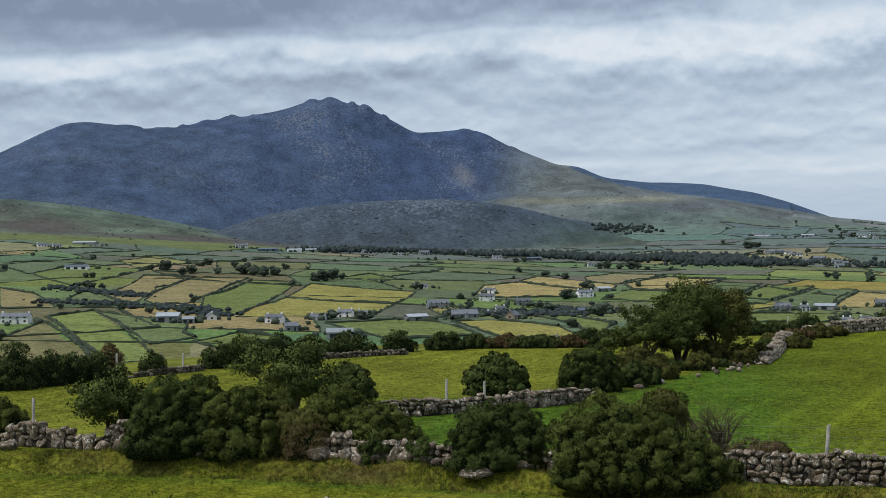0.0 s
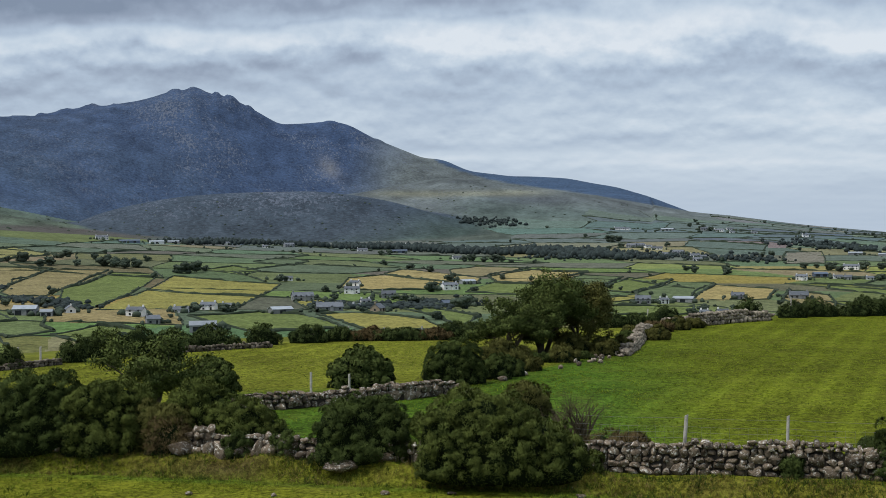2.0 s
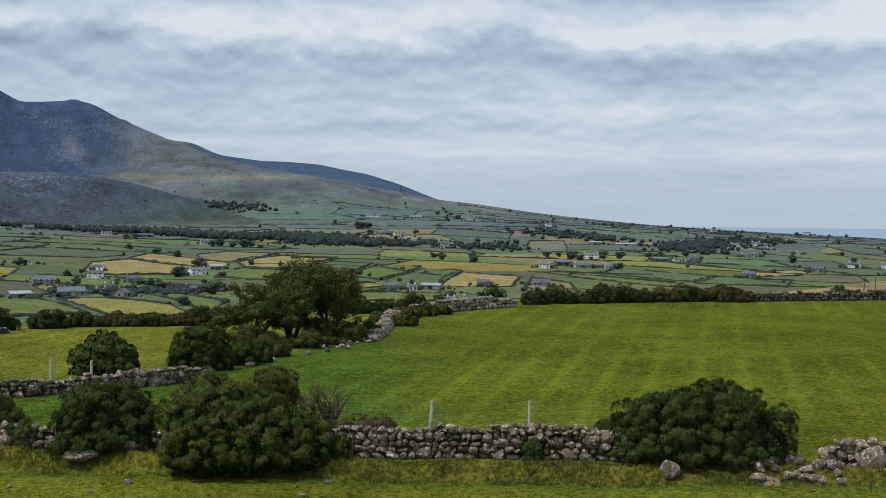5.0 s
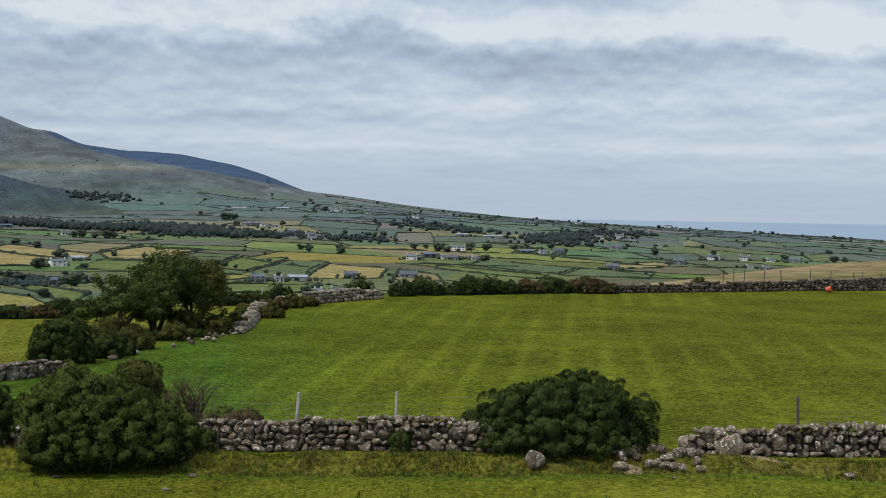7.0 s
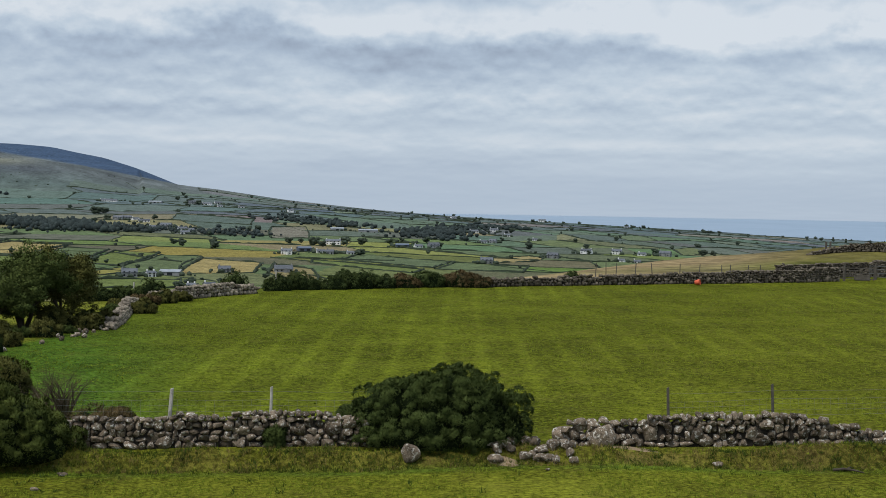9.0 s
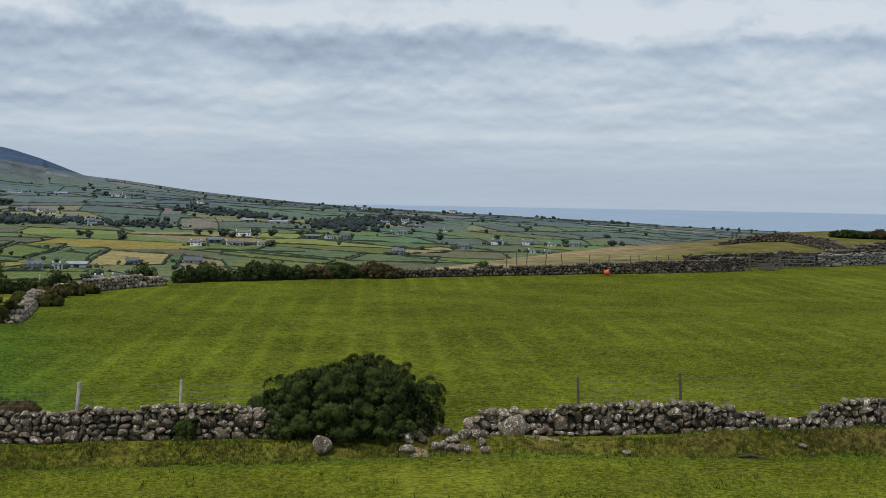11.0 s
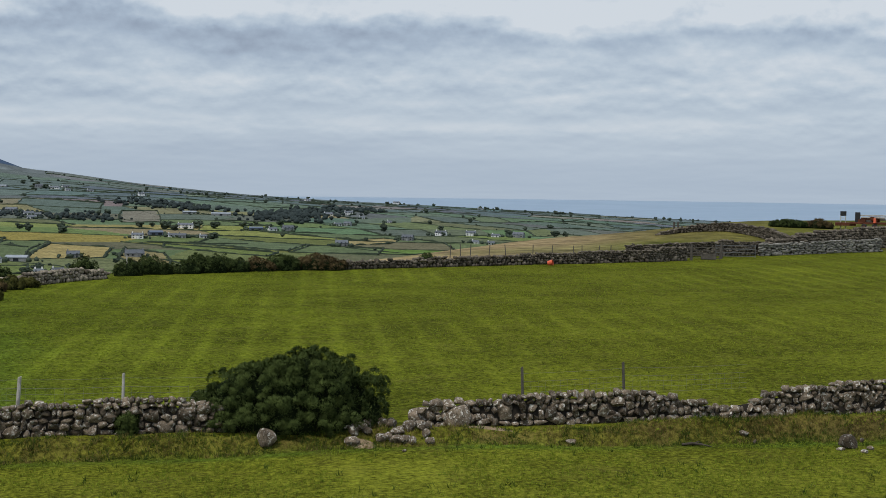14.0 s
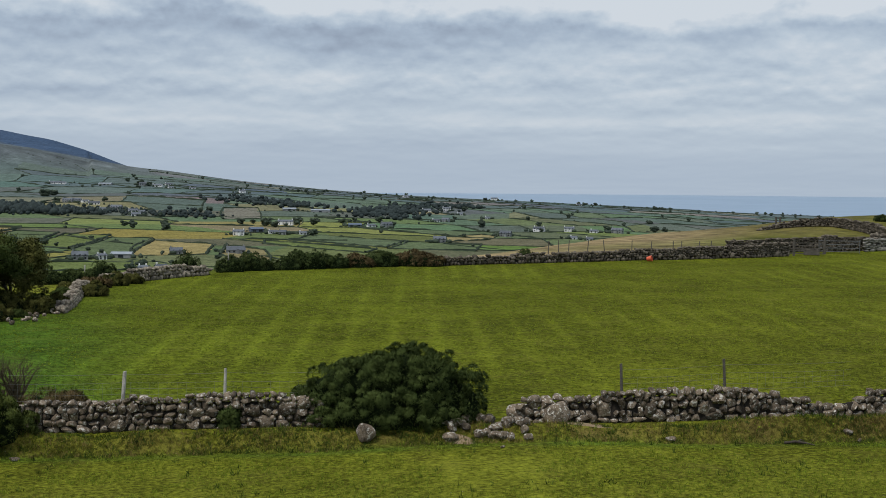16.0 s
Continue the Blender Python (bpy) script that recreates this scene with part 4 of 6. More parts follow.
for k in range(12):
    r = np.random.RandomState(60 + k)
    bm = bmesh.new()
    for _ in range(24):
        p = unit(r.normal(0, 1, 3))
        p = np.sign(p) * np.abs(p) ** (0.62 + 0.02 * k)
        bm.verts.new(p * r.uniform(0.9, 1.06) / 1.2)
    bmesh.ops.convex_hull(bm, input=list(bm.verts))
    bmesh.ops.delete(bm, geom=[v for v in bm.verts if not v.link_faces], context="VERTS")
    bmesh.ops.triangulate(bm, faces=list(bm.faces))
    me = bpy.data.meshes.new("stone")
    bm.to_mesh(me)
    bm.free()
    me.polygons.foreach_set("use_smooth", [k % 3 == 0] * len(me.polygons))
    me.materials.append(GRANITE)
    STONES.append(me)
STONE_ARRAYS = []
for me in STONES:
    STONE_ARRAYS.append((np.array([v.co[:] for v in me.vertices]), np.array([p.vertices[:] for p in me.polygons])))


def wall_layout(line, heights, r, long=(0.17, 0.47), tall=(0.18, 0.31), thick=0.5, tumbled=0.06, rows=1):
    """Poses of the stones of a dry wall along a line on the ground: courses of odd lengths, larger ones low down, a ragged top."""
    line = [Vector((*p, 0)) for p in line]
    spans = [(b - a).length for a, b in zip(line, line[1:])]
    total = sum(spans)

    def at(s):
        for a, b, n in zip(line, line[1:], spans):
            if s <= n or b is line[-1]:
                return a.lerp(b, s / n), math.atan2(b.y - a.y, b.x - a.x)
            s -= n

    poses, up, course = [], 0.0, 0
    loose = 8 if tumbled else 1.5           # degrees by which the stones lie askew
    peak = max(heights)
    while up < peak:
        big = 1.3 if course == 0 else 1.0 if up < peak * 0.6 else 0.8
        t = r.uniform(*tall) * big
        s = r.uniform(-0.2, 0.1)
        while s < total:
            block = r.rand() < 0.15 and rows == 1 and up < peak * 0.45          # here and there one great block
            n = r.uniform(*long) * big * (1.5 if block else 1.0)
            mid = s + n / 2
            want = np.interp(mid / total, np.linspace(0, 1, len(heights)), heights) + 0.2 * (float(lattice(mid * 0.9 + peak * 40, peak * 7)) - 0.45)
            for row in range(rows if 0 <= mid <= total and up + t * 0.55 < want else 0):
                p, way = at(mid)
                jut = r.normal(0, 0.035) + (row - (rows - 1) / 2) * thick * 0.85 * (1.35 - up / peak)
                here = t * (1.75 if block else r.uniform(0.75, 1.3))
                z = ground_at(p.x, p.y) + up + here / 2 - 0.03
                poses.append(pose(p.x - math.sin(way) * jut, p.y + math.cos(way) * jut, z, r.normal(0, loose), r.normal(0, loose + 60 * tumbled), math.degrees(way) + r.normal(0, loose)) @ Matrix.Diagonal((n * 0.64, thick * r.uniform(0.52, 0.68), here * 0.72, 1)) @ pose(0, 0, 0, 180 * r.randint(0, 2), 0, 180 * r.randint(0, 2)))
            s += n * 0.96
        up += t * 0.93
        course += 1
    return poses, at, total


def stone_wall(line, heights, seed, label, single=True, name="stone_wall", fill=0.2, far_mat=None, **shape):
    r = np.random.RandomState(seed)
    poses, at, total = wall_layout(line, heights, r, **shape)
    root = thing(name, line[0][0], line[0][1], 0.0, label=label, category="stone wall")
    root.matrix_world = Matrix.Identity(4)
    # the packing of earth and small stones inside
    n = max(4, int(total / 0.6))
    rows = []
    for k in range(n + 1):
        p, way = at(total * k / n * 0.9999)
        want = np.interp(k / n, np.linspace(0, 1, len(heights)), heights)
        want *= min(1.0, 0.25 + 6 * k / n, 0.25 + 6 * (n - k) / n)
        for side, up in ((-1, -0.15), (-0.8, 0.8), (0.8, 0.8), (1, -0.15)):
            o = side * fill * 0.5
            rows.append((p.x - math.sin(way) * o, p.y + math.cos(way) * o, ground_at(p.x, p.y) + (want * up - 0.06 if up > 0 else up)))
    faces = [(4 * k + q, 4 * k + q + 1, 4 * k + q + 5, 4 * k + q + 4) for k in range(n) for q in range(3)]
    child("packing", mesh_from("packing", rows, faces, RUBBLE), root, "dark earth between the stones")
    if single:
        for m in poses[:300]:
            child("stone", STONES[r.randint(12)], root, m=m)
        poses = poses[300:]
    if poses:
        stones = []
        for m in poses:
            v, f = STONE_ARRAYS[r.randint(12)]
            m = np.array(m)
            stones.append((v @ m[:3, :3].T + m[:3, 3], f))
        ob = child("stones", mesh_from("stones", *joined(stones), far_mat or GRANITE_FAR), root, "grey granite field stones")
        ob["kind"] = "stuff"
    return root


def boulder(x, y, w, h, seed, label="lichen-spotted grey granite boulder on the grass", d=None, name="boulder", sunk=0.18, tilt=0.0):
    r = np.random.RandomState(seed)
    # a block rounded by weather: planes cut off a bumpy ball at odd angles
    v, f = ball(r, np.ones(3), 0.16, 3)
    for _ in range(11):
        n, k = unit(r.normal(0, 1, 3)), r.uniform(0.62, 0.86)
        past = np.maximum(v @ n - k, 0)
        v = v - past[:, None] * n * 0.92
    v = v / np.abs(v).max(0) * np.array((w, d or w * 0.8, h)) / 2
    ob = new(name, mesh_from(name, v, f, GRANITE, False))
    ob.matrix_world = pose(x, y, ground_at(x, y) + h * (0.5 - sunk), 0, tilt, -math.degrees(math.atan2(x, y)) + r.uniform(-20, 20))
    return tagged(ob, label, "boulder")


def post(x, y, h, label="weathered grey wooden fence post", mat=None, lean=(0.0, 0.0), thick=0.11, group="fence posts"):
    bm = bmesh.new()
    bmesh.ops.create_cone(bm, cap_ends=True, segments=9, radius1=thick * 0.52, radius2=thick * 0.46, depth=h + 0.3, matrix=pose(0, 0, (h + 0.3) / 2 - 0.3))
    for v in bm.verts:
        v.co.x += 0.012 * math.sin(v.co.z * 5 + x)
        if v.co.z > h * 0.9:
            v.co.z += 0.35 * v.co.x
    me = bpy.data.meshes.new("fence_post")
    bm.to_mesh(me)
    bm.free()
    me.materials.append(mat or POST)
    ob = new("fence_post", me)
    ob.matrix_world = pose(x, y, ground_at(x, y), lean[1], lean[0], -math.degrees(math.atan2(x, y)))
    return tagged(ob, label, "fence post", group)


# ---- the near wall and its bushes ----
def wall_point(s, set_back=0.0):
    """A place on the line of the near wall, s metres along it."""
    d = 48.8 + set_back
    return d * math.sin(radians(20)) + s * math.cos(radians(20)), d * math.cos(radians(20)) - s * math.sin(radians(20))


stone_wall([wall_point(s) for s in (-9.4, -6, -3, 0, 2.6)], [0.7, 1.12, 1.18, 1.2, 1.15], 21, "dry-stone granite field wall of rounded lichened stones")
stone_wall([wall_point(s) for s in (9.6, 12, 14.5, 17, 18.4, 19.4, 20.3, 22, 24.5, 30)], [0.95, 1.05, 1.2, 1.22, 1.05, 0.5, 0.95, 1.3, 1.3, 1.2], 22, "dry-stone granite wall with a slumped dip beside the pasture")
stone_wall([wall_point(s) for s in (-27.5, -22, -16, -12, -9.4)], [0.85, 0.9, 0.8, 0.85, 0.7], 23, "old low granite wall half hidden by gorse", long=(0.26, 0.5), tall=(0.2, 0.33))
stone_wall([wall_point(s) for s in (-37.5, -35.6, -33.9, -32.9, -31.6, -30.2)], [0.5, 1.15, 1.0, 0.35, 1.3, 0.9], 24, "tumbled granite wall end beside a thorn tree", long=(0.24, 0.48))

fresh_gorse(-19.23, 59.99, 3.08, 1.94)
gorse(-10.45, 54.9, 4.3, 3.15, ((-1, 0.3), (-0.85, 0.6), (-0.6, 0.82), (-0.2, 0.97), (0.1, 1.0), (0.5, 0.93), (1, 0.8)))
fresh_gorse(-7.55, 54.6, 4.1, 3.0, ((-1, 0.8), (-0.5, 0.97), (0, 1.0), (0.4, 0.9), (0.75, 0.78), (1, 0.5)))
fresh_gorse(-4.4, 54.9, 3.3, 2.8, ((-1, 0.5), (-0.6, 0.8), (-0.1, 0.97), (0.3, 1.0), (0.7, 0.8), (1, 0.45)))
deadgorse(-5.3, 53.7, 2.0, 1.75)
fresh_gorse(-2.4, 54.3, 3.3, 2.15, ((-1, 0.7), (-0.6, 1.0), (-0.1, 0.95), (0.4, 0.75), (1, 0.4)))
gorse(-2.7, 52.75, 1.1, 0.85)
gorse(-0.8, 52.3, 1.3, 0.95)
gorse(1.95, 51.2, 3.85, 2.55, ((-1, 0.4), (-0.85, 0.77), (-0.5, 0.92), (-0.05, 1.0), (0.45, 0.93), (0.8, 0.78), (1, 0.5)))
fresh_gorse(6.72, 48.2, 6.75, 3.2, ((-1, 0.5), (-0.88, 0.82), (-0.7, 0.9), (-0.5, 0.98), (-0.23, 1.0), (-0.04, 0.95), (0.15, 0.81), (0.38, 0.66), (0.62, 0.54), (0.81, 0.38), (1, 0.12)))
brush(8.80, 57.33, 2.37, 2.33)
gorse(21.65, 44.5, 6.95, 2.98, ((-1, 0.32), (-0.9, 0.52), (-0.7, 0.70), (-0.5, 0.79), (-0.17, 0.81), (-0.05, 0.92), (0.05, 1.0), (0.2, 0.98), (0.36, 0.9), (0.55, 0.85), (0.65, 0.74), (0.81, 0.63), (0.94, 0.6), (1, 0.4)))
shrub(2.77, 73.95, 3.62, 2.09)
shrub(-4.94, 70.83, 3.07, 1.99)
gorse(7.70, 74.60, 3.61, 2.48)
gorse(10.18, 76.32, 1.85, 1.39)
brush(11.52, 83.21, 3.20, 1.71)
gorse(19.06, 90.00, 1.84, 1.10)
gorse(16.90, 86.36, 1.76, 0.32)
gorse(14.38, 84.79, 2.07, 0.52)
hedgebush(-24.29, 79.37, 2.33, 2.40)
hedgebush(-22.94, 80.81, 2.02, 1.69)
hedgebush(-21.83, 82.15, 1.70, 1.61)
hedgebush(-20.68, 83.48, 2.07, 1.47)
drybush(-20.11, 84.64, 1.19, 1.75)
hedgebush(-17.85, 86.17, 1.34, 1.09)
hedgebush(-14.67, 89.81, 1.60, 1.41)
hedgebush(-13.14, 93.08, 2.64, 1.62)
hedgebush(-11.17, 95.35, 2.69, 1.50)
hedgebush(-8.98, 96.58, 2.72, 1.21)
hedgebush(-6.54, 97.78, 3.14, 1.16)
hedgebush(-3.23, 99.95, 2.08, 1.16)
hedgebush(-0.00, 101.00, 2.55, 1.12)
hedgebush(2.18, 101.98, 2.45, 0.60)
drybush(4.23, 101.91, 2.45, 0.66)
hedgebush(6.57, 101.79, 3.47, 0.63)
drybush(9.11, 101.59, 2.45, 0.49)
hedgebush(11.47, 102.36, 3.80, 1.03)
hedgebush(24.15, 110.39, 2.49, 0.74)
hedgebush(26.24, 110.94, 2.28, 0.76)
hedgebush(27.86, 109.51, 2.26, 1.36)
hedgebush(36.75, 115.29, 2.18, 1.69)
hedgebush(41.17, 116.97, 2.19, 1.20)
hedgebush(43.90, 118.10, 2.88, 1.44)
hedgebush(46.65, 118.12, 2.65, 1.02)
hedgebush(48.84, 118.32, 3.33, 1.59)
hedgebush(51.35, 118.34, 2.84, 1.14)
drybush(53.99, 118.26, 2.60, 1.00)
hedgebush(56.40, 118.24, 2.89, 1.19)
drybush(59.85, 117.65, 4.50, 1.09)
hedgebush(73.42, 120.38, 1.41, 1.01)

brush(12.2, 80.5, 2.6, 1.1)
brush(15.4, 84.6, 2.2, 0.9)
gorse(11.0, 77.5, 2.0, 1.1)
brush(18.6, 88.0, 2.0, 1.0)
brush(16.6, 88.4, 2.6, 1.4)
brush(24.6, 98.6, 2.2, 1.0)
brush(20.3, 91.0, 1.8, 0.9)
gorse(21.9, 96.0, 1.5, 0.8)
drybush(26.6, 105.4, 2.0, 0.55)
brush(28.3, 106.9, 2.4, 1.0)
brush(30.2, 108.2, 1.6, 0.7)
brush(23.3, 100.2, 1.6, 0.9)
deadgorse(10.9, 50.4, 2.0, 1.15)
deadgorse(11.7, 49.8, 1.1, 1.25)
deadgorse(9.4, 49.2, 1.3, 0.6)
brush(-5.6, 54.3, 2.6, 2.45)
gorse(16.1, 45.9, 0.75, 0.7)
gorse(19.0, 46.2, 0.9, 1.2)

# ---- trees and bare shrubs ----
tree("hawthorn_tree", -13.7, 58.2, 3.0, 2.3, "small dark hawthorn growing out of the wall", LEAF, 31, 3, 18000, 0.085, low=0.12)
tree("hawthorn_tree", -7.0, 62.6, 4.0, 4.2, "spreading dark hawthorn with gnarled open branches", LEAF, 32, 3, 20000, 0.08, bare=0.5, low=0.3)
tree("ash_tree", 12.6, 88.6, 3.5, 4.2, "broad dark green tree beside the field wall", LEAF, 33, 3, 40000, 0.09, bare=0.05, low=0.26)
tree("ash_tree", 15.0, 90.0, 4.9, 3.8, "tall dark green tree beside the field wall", LEAF, 38, 3, 40000, 0.09, bare=0.05, low=0.26)
tree("ash_tree", 17.6, 90.6, 4.7, 3.6, "tall tree with bronzed upper leaves beside the wall", LEAF_WARM, 34, 3, 40000, 0.09, bare=0.05, low=0.15)
tree("bare_shrub", 10.1, 52.4, 2.3, 2.5, "leafless brown thorn shrub behind the wall", LEAF, 35, 14, 0, wood_mat=TWIG, stout=0.034)

# ---- boulders and fallen stones
boulder(19.95, 43.05, 0.74, 0.72, 41, "rounded pale granite boulder on the brink of the bank")
boulder(38.77, 34.66, 0.75, 0.62, 42)
boulder(26.9, 41.9, 1.0, 0.95, 43, "large rounded granite boulder ending the wall")
boulder(26.1, 42.9, 1.3, 0.75, 44, "large brown granite boulder ending the wall", tilt=8)
boulder(-9.6, 54.6, 0.6, 0.4, 45)
boulder(1.06, 50.49, 1.35, 0.5, 46, "flat pale granite slab in the turf")
boulder(-4.8, 53.1, 1.05, 0.6, 47, "flat pale granite slab in the turf")
boulder(29.69, 38.98, 0.4, 0.2, 48)
boulder(3.3, 51.1, 0.75, 0.6, 49, "grey granite boulder under a gorse bush")
boulder(2.6, 50.8, 1.0, 0.5, 50, "grey granite boulder under a gorse bush")
boulder(3.9, 50.6, 0.6, 0.5, 56, "grey granite boulder under a gorse bush")
boulder(-1.95, 52.25, 0.45, 0.8, 51, "upright pale granite stone in the old wall", tilt=14)
for k, (x, h) in enumerate(((-4.3, 0.45), (-3.75, 0.7), (-3.2, 0.95), (-2.6, 0.6), (-1.5, 0.65), (-0.95, 0.9), (-0.35, 0.5), (0.1, 0.7))):
    boulder(x, 51.65 - 0.364 * x + 0.12 * (k % 2), 0.55 + 0.08 * (k % 3), h * 0.85, 600 + k, "grey granite boulder in the old wall", tilt=(k * 37) % 20 - 10)
boulder(-13.67, 55.85, 0.6, 0.5, 53, "pale lichened granite stone below a hawthorn")
boulder(-12.85, 55.53, 0.65, 0.6, 59, "pale lichened granite stone below a hawthorn")
boulder(-17.81, 57.29, 0.9, 0.5, 54)
r = np.random.RandomState(77)
for k in range(34):
    s = r.uniform(6.9, 9.9)
    x, y = wall_point(s, r.uniform(-1.6, 0.2))
    boulder(x, y, r.uniform(0.28, 0.66), r.uniform(0.25, 0.48), 300 + k, "fallen granite stone in the wall's gap", name="fallen_stone")
for k in range(16):
    s = r.uniform(-36, 26)
    x, y = wall_point(s, r.uniform(-5.5, -0.8))
    boulder(x, y, r.uniform(0.15, 0.4), r.uniform(0.1, 0.22), 340 + k, "small pale stone lying in the turf", name="field_stone")

for k in range(14):
    t = r.uniform(0, 1)
    boulder(9.2 + 11.0 * t + r.normal(0, 0.6), 73.2 + 15.6 * t + r.normal(0, 0.9), r.uniform(0.25, 0.6), r.uniform(0.2, 0.42), 400 + k, "tumbled granite stone half sunk among scrub", name="tumbled_stone")

# ---- fence along the near wall ----
post(12.99, 48.18, 1.9, lean=(4, 0), thick=0.14)
post(16.26, 46.86, 1.95, lean=(1.5, 0), label="weathered grey wooden fence post behind the wall")
post(29.61, 41.77, 2.03, "dark weathered wooden fence post behind the wall", DARK_POST, (-2, 0))
post(33.8, 41.08, 2.02, "dark weathered wooden fence post behind the wall", DARK_POST, (-2.5, 0))
post(-17.15, 58.54, 1.97, lean=(1, 0), thick=0.14)
post(-12.35, 56.0, 2.2, "leaning weathered fence post beside a hawthorn", lean=(11, 0), thick=0.15)
for x, y, h in ((2.03, 72.47, 0.85), (0.08, 71.0, 1.15), (-19.51, 83.76, 1.56), (-17.46, 86.76, 1.25), (-16.36, 87.99, 1.15), (2.85, 102.6, 1.0), (5.44, 102.5, 0.9), (8.19, 102.4, 0.95), (27.97, 114.64, 1.2), (41.05, 117.01, 1.75)):
    post(x, y, h, "grey fence post at the field edge", thick=0.13)


def wires(a, b, heights, label):
    """Fence wires, a little slack, from post to post."""
    pieces = []
    for h in heights:
        p, q = Vector((*a, ground_at(*a) + h)), Vector((*b, ground_at(*b) + h))
        pts = [p.lerp(q, k / 8) - Vector((0, 0, 0.03 * math.sin(math.pi * k / 8))) for k in range(9)]
        pieces.append(tube(pts, [0.0045] * 9, 3))
    n = int((Vector(b) - Vector(a)).length / 0.3)
    for k in range(1, n):
        p = Vector(a).lerp(Vector(b), k / n)
        z = ground_at(*p)
        pieces.append(tube([(*p, z + heights[0]), (*p, z + heights[-2])], [0.003, 0.003], 3))
    ob = new("fence_wire", mesh_from("fence_wire", *joined(pieces), WIRE))
    return tagged(ob, label, "wire fence", "fence wires")


for a, b in (((12.99, 48.18), (16.26, 46.86)), ((16.26, 46.86), (19.6, 45.6)), ((29.61, 41.77), (33.8, 41.08)), ((33.8, 41.08), (38.6, 39.6)), ((9.4, 49.4), (12.99, 48.18))):
    wires(a, b, (0.9, 1.1, 1.3, 1.5, 1.8), "thin sheep wire strung between fence posts")

# ---- walls across the fields ----
stone_wall([(-3.5, 65.41), (-0.75, 66.0), (1.68, 67.48), (4.44, 68.36), (6.0, 69.4), (7.1, 70.0), (8.2, 70.4)], [0.75, 0.8, 0.72, 0.75, 0.95, 0.9, 0.15], 25, "low dry-stone granite wall between two pastures", long=(0.24, 0.5), tall=(0.17, 0.27))
stone_wall([(19.6, 87.4), (21.0, 91), (22.6, 96.0), (24.2, 101.0), (25.6, 105.5)], [0.3, 0.6, 0.75, 0.95, 0.5], 27, "ragged granite wall climbing to the field corner", False, long=(0.16, 0.4), tall=(0.13, 0.22), thick=0.34, tumbled=0.5, rows=3, far_mat=GRANITE_TAN)
stone_wall([(27.42, 107.5), (31.62, 110.4), (35.74, 113.6), (38.64, 114.9)], [0.8, 1.0, 1.15, 0.7], 28, "rough granite wall at the field's far corner", False, long=(0.24, 0.5), tall=(0.18, 0.32), thick=0.4, tumbled=0.4, rows=2, far_mat=GRANITE_TAN)
stone_wall([(60.56, 117.03), (66.87, 117.55), (73.86, 117.2), (80.46, 116.9), (86.85, 116.3), (94.52, 116.3), (97.88, 115.6), (104.45, 116.9)], [0.7, 0.85, 0.95, 1.0, 1.15, 1.35, 1.4, 1.55], 29, "long dry-stone wall along the top of the pasture", False, thick=0.6)
stone_wall([(-19.0, 84.2), (-17.0, 86.4), (-15.2, 88.3)], [0.3, 0.5, 0.45], 36, "low grey stone wall at the field edge", False, long=(0.15, 0.34), tall=(0.12, 0.2), thick=0.35)
stone_wall([(-8.5, 95.2), (-5.5, 96.6), (-2.6, 97.6)], [0.4, 0.45, 0.35], 37, "low grassed stone bank at the field edge", False, long=(0.15, 0.34), tall=(0.12, 0.2), thick=0.35)
stone_wall([(100.5, 122.5), (104.4, 122.5), (110.4, 122.4), (116, 122.0), (120.5, 122.0)], [1.5, 1.55, 1.7, 1.75, 1.6], 38, "rough stone wall behind the field gate", False, thick=0.6)
stone_wall([(118.91, 120.4), (123.45, 120.8), (131.78, 121.4), (142, 122.3)], [1.5, 1.5, 1.6, 1.75], 39, "straight wall of squared pale stone blocks", False, long=(0.5, 1.1), tall=(0.2, 0.25), thick=0.5, tumbled=0.0, far_mat=GRANITE_PALE)
stone_wall([(124, 126.0), (130, 126.4), (136, 126.8), (143, 127.5), (153, 128.5)], [1.3, 2.0, 2.6, 2.7, 2.5], 51, "high bank of rough tumbled stones", False, long=(0.28, 0.55), tall=(0.22, 0.38), thick=0.6, tumbled=0.6, rows=3)
stone_wall([(q * math.sin(radians(p)), q * math.cos(radians(p))) for p, q in ((40.6, 200), (41.5, 203), (42.3, 205), (43.4, 205), (44.4, 200), (45.2, 195), (45.85, 187), (46.4, 181))], [0.3, 0.9, 1.35, 1.4, 1.5, 1.4, 1.5, 1.6], 52, "stone wall curving over the grassy knoll", False, long=(0.24, 0.46), tall=(0.16, 0.26), thick=0.7)


# ---- houses and farm buildings of the valley ----
house_rng = np.random.RandomState(90)
yards = []


def prism(w, d, h, rise):
    """Walls with gables under a pitched roof, ridge along x."""
    bm = bmesh.new()
    low = [bm.verts.new((sx * w / 2, sy * d / 2, -1.5)) for sx, sy in ((-1, -1), (1, -1), (1, 1), (-1, 1))]
    top = [bm.verts.new((sx * w / 2, sy * d / 2, h)) for sx, sy in ((-1, -1), (1, -1), (1, 1), (-1, 1))]
    peak = [bm.verts.new((sx * w / 2, 0, h + rise)) for sx in (-1, 1)]
    bm.faces.new((low[0], low[1], top[1], top[0])), bm.faces.new((low[2], low[3], top[3], top[2]))
    bm.faces.new((low[1], low[2], top[2], peak[1], top[1])), bm.faces.new((low[3], low[0], top[0], peak[0], top[3]))
    return bm


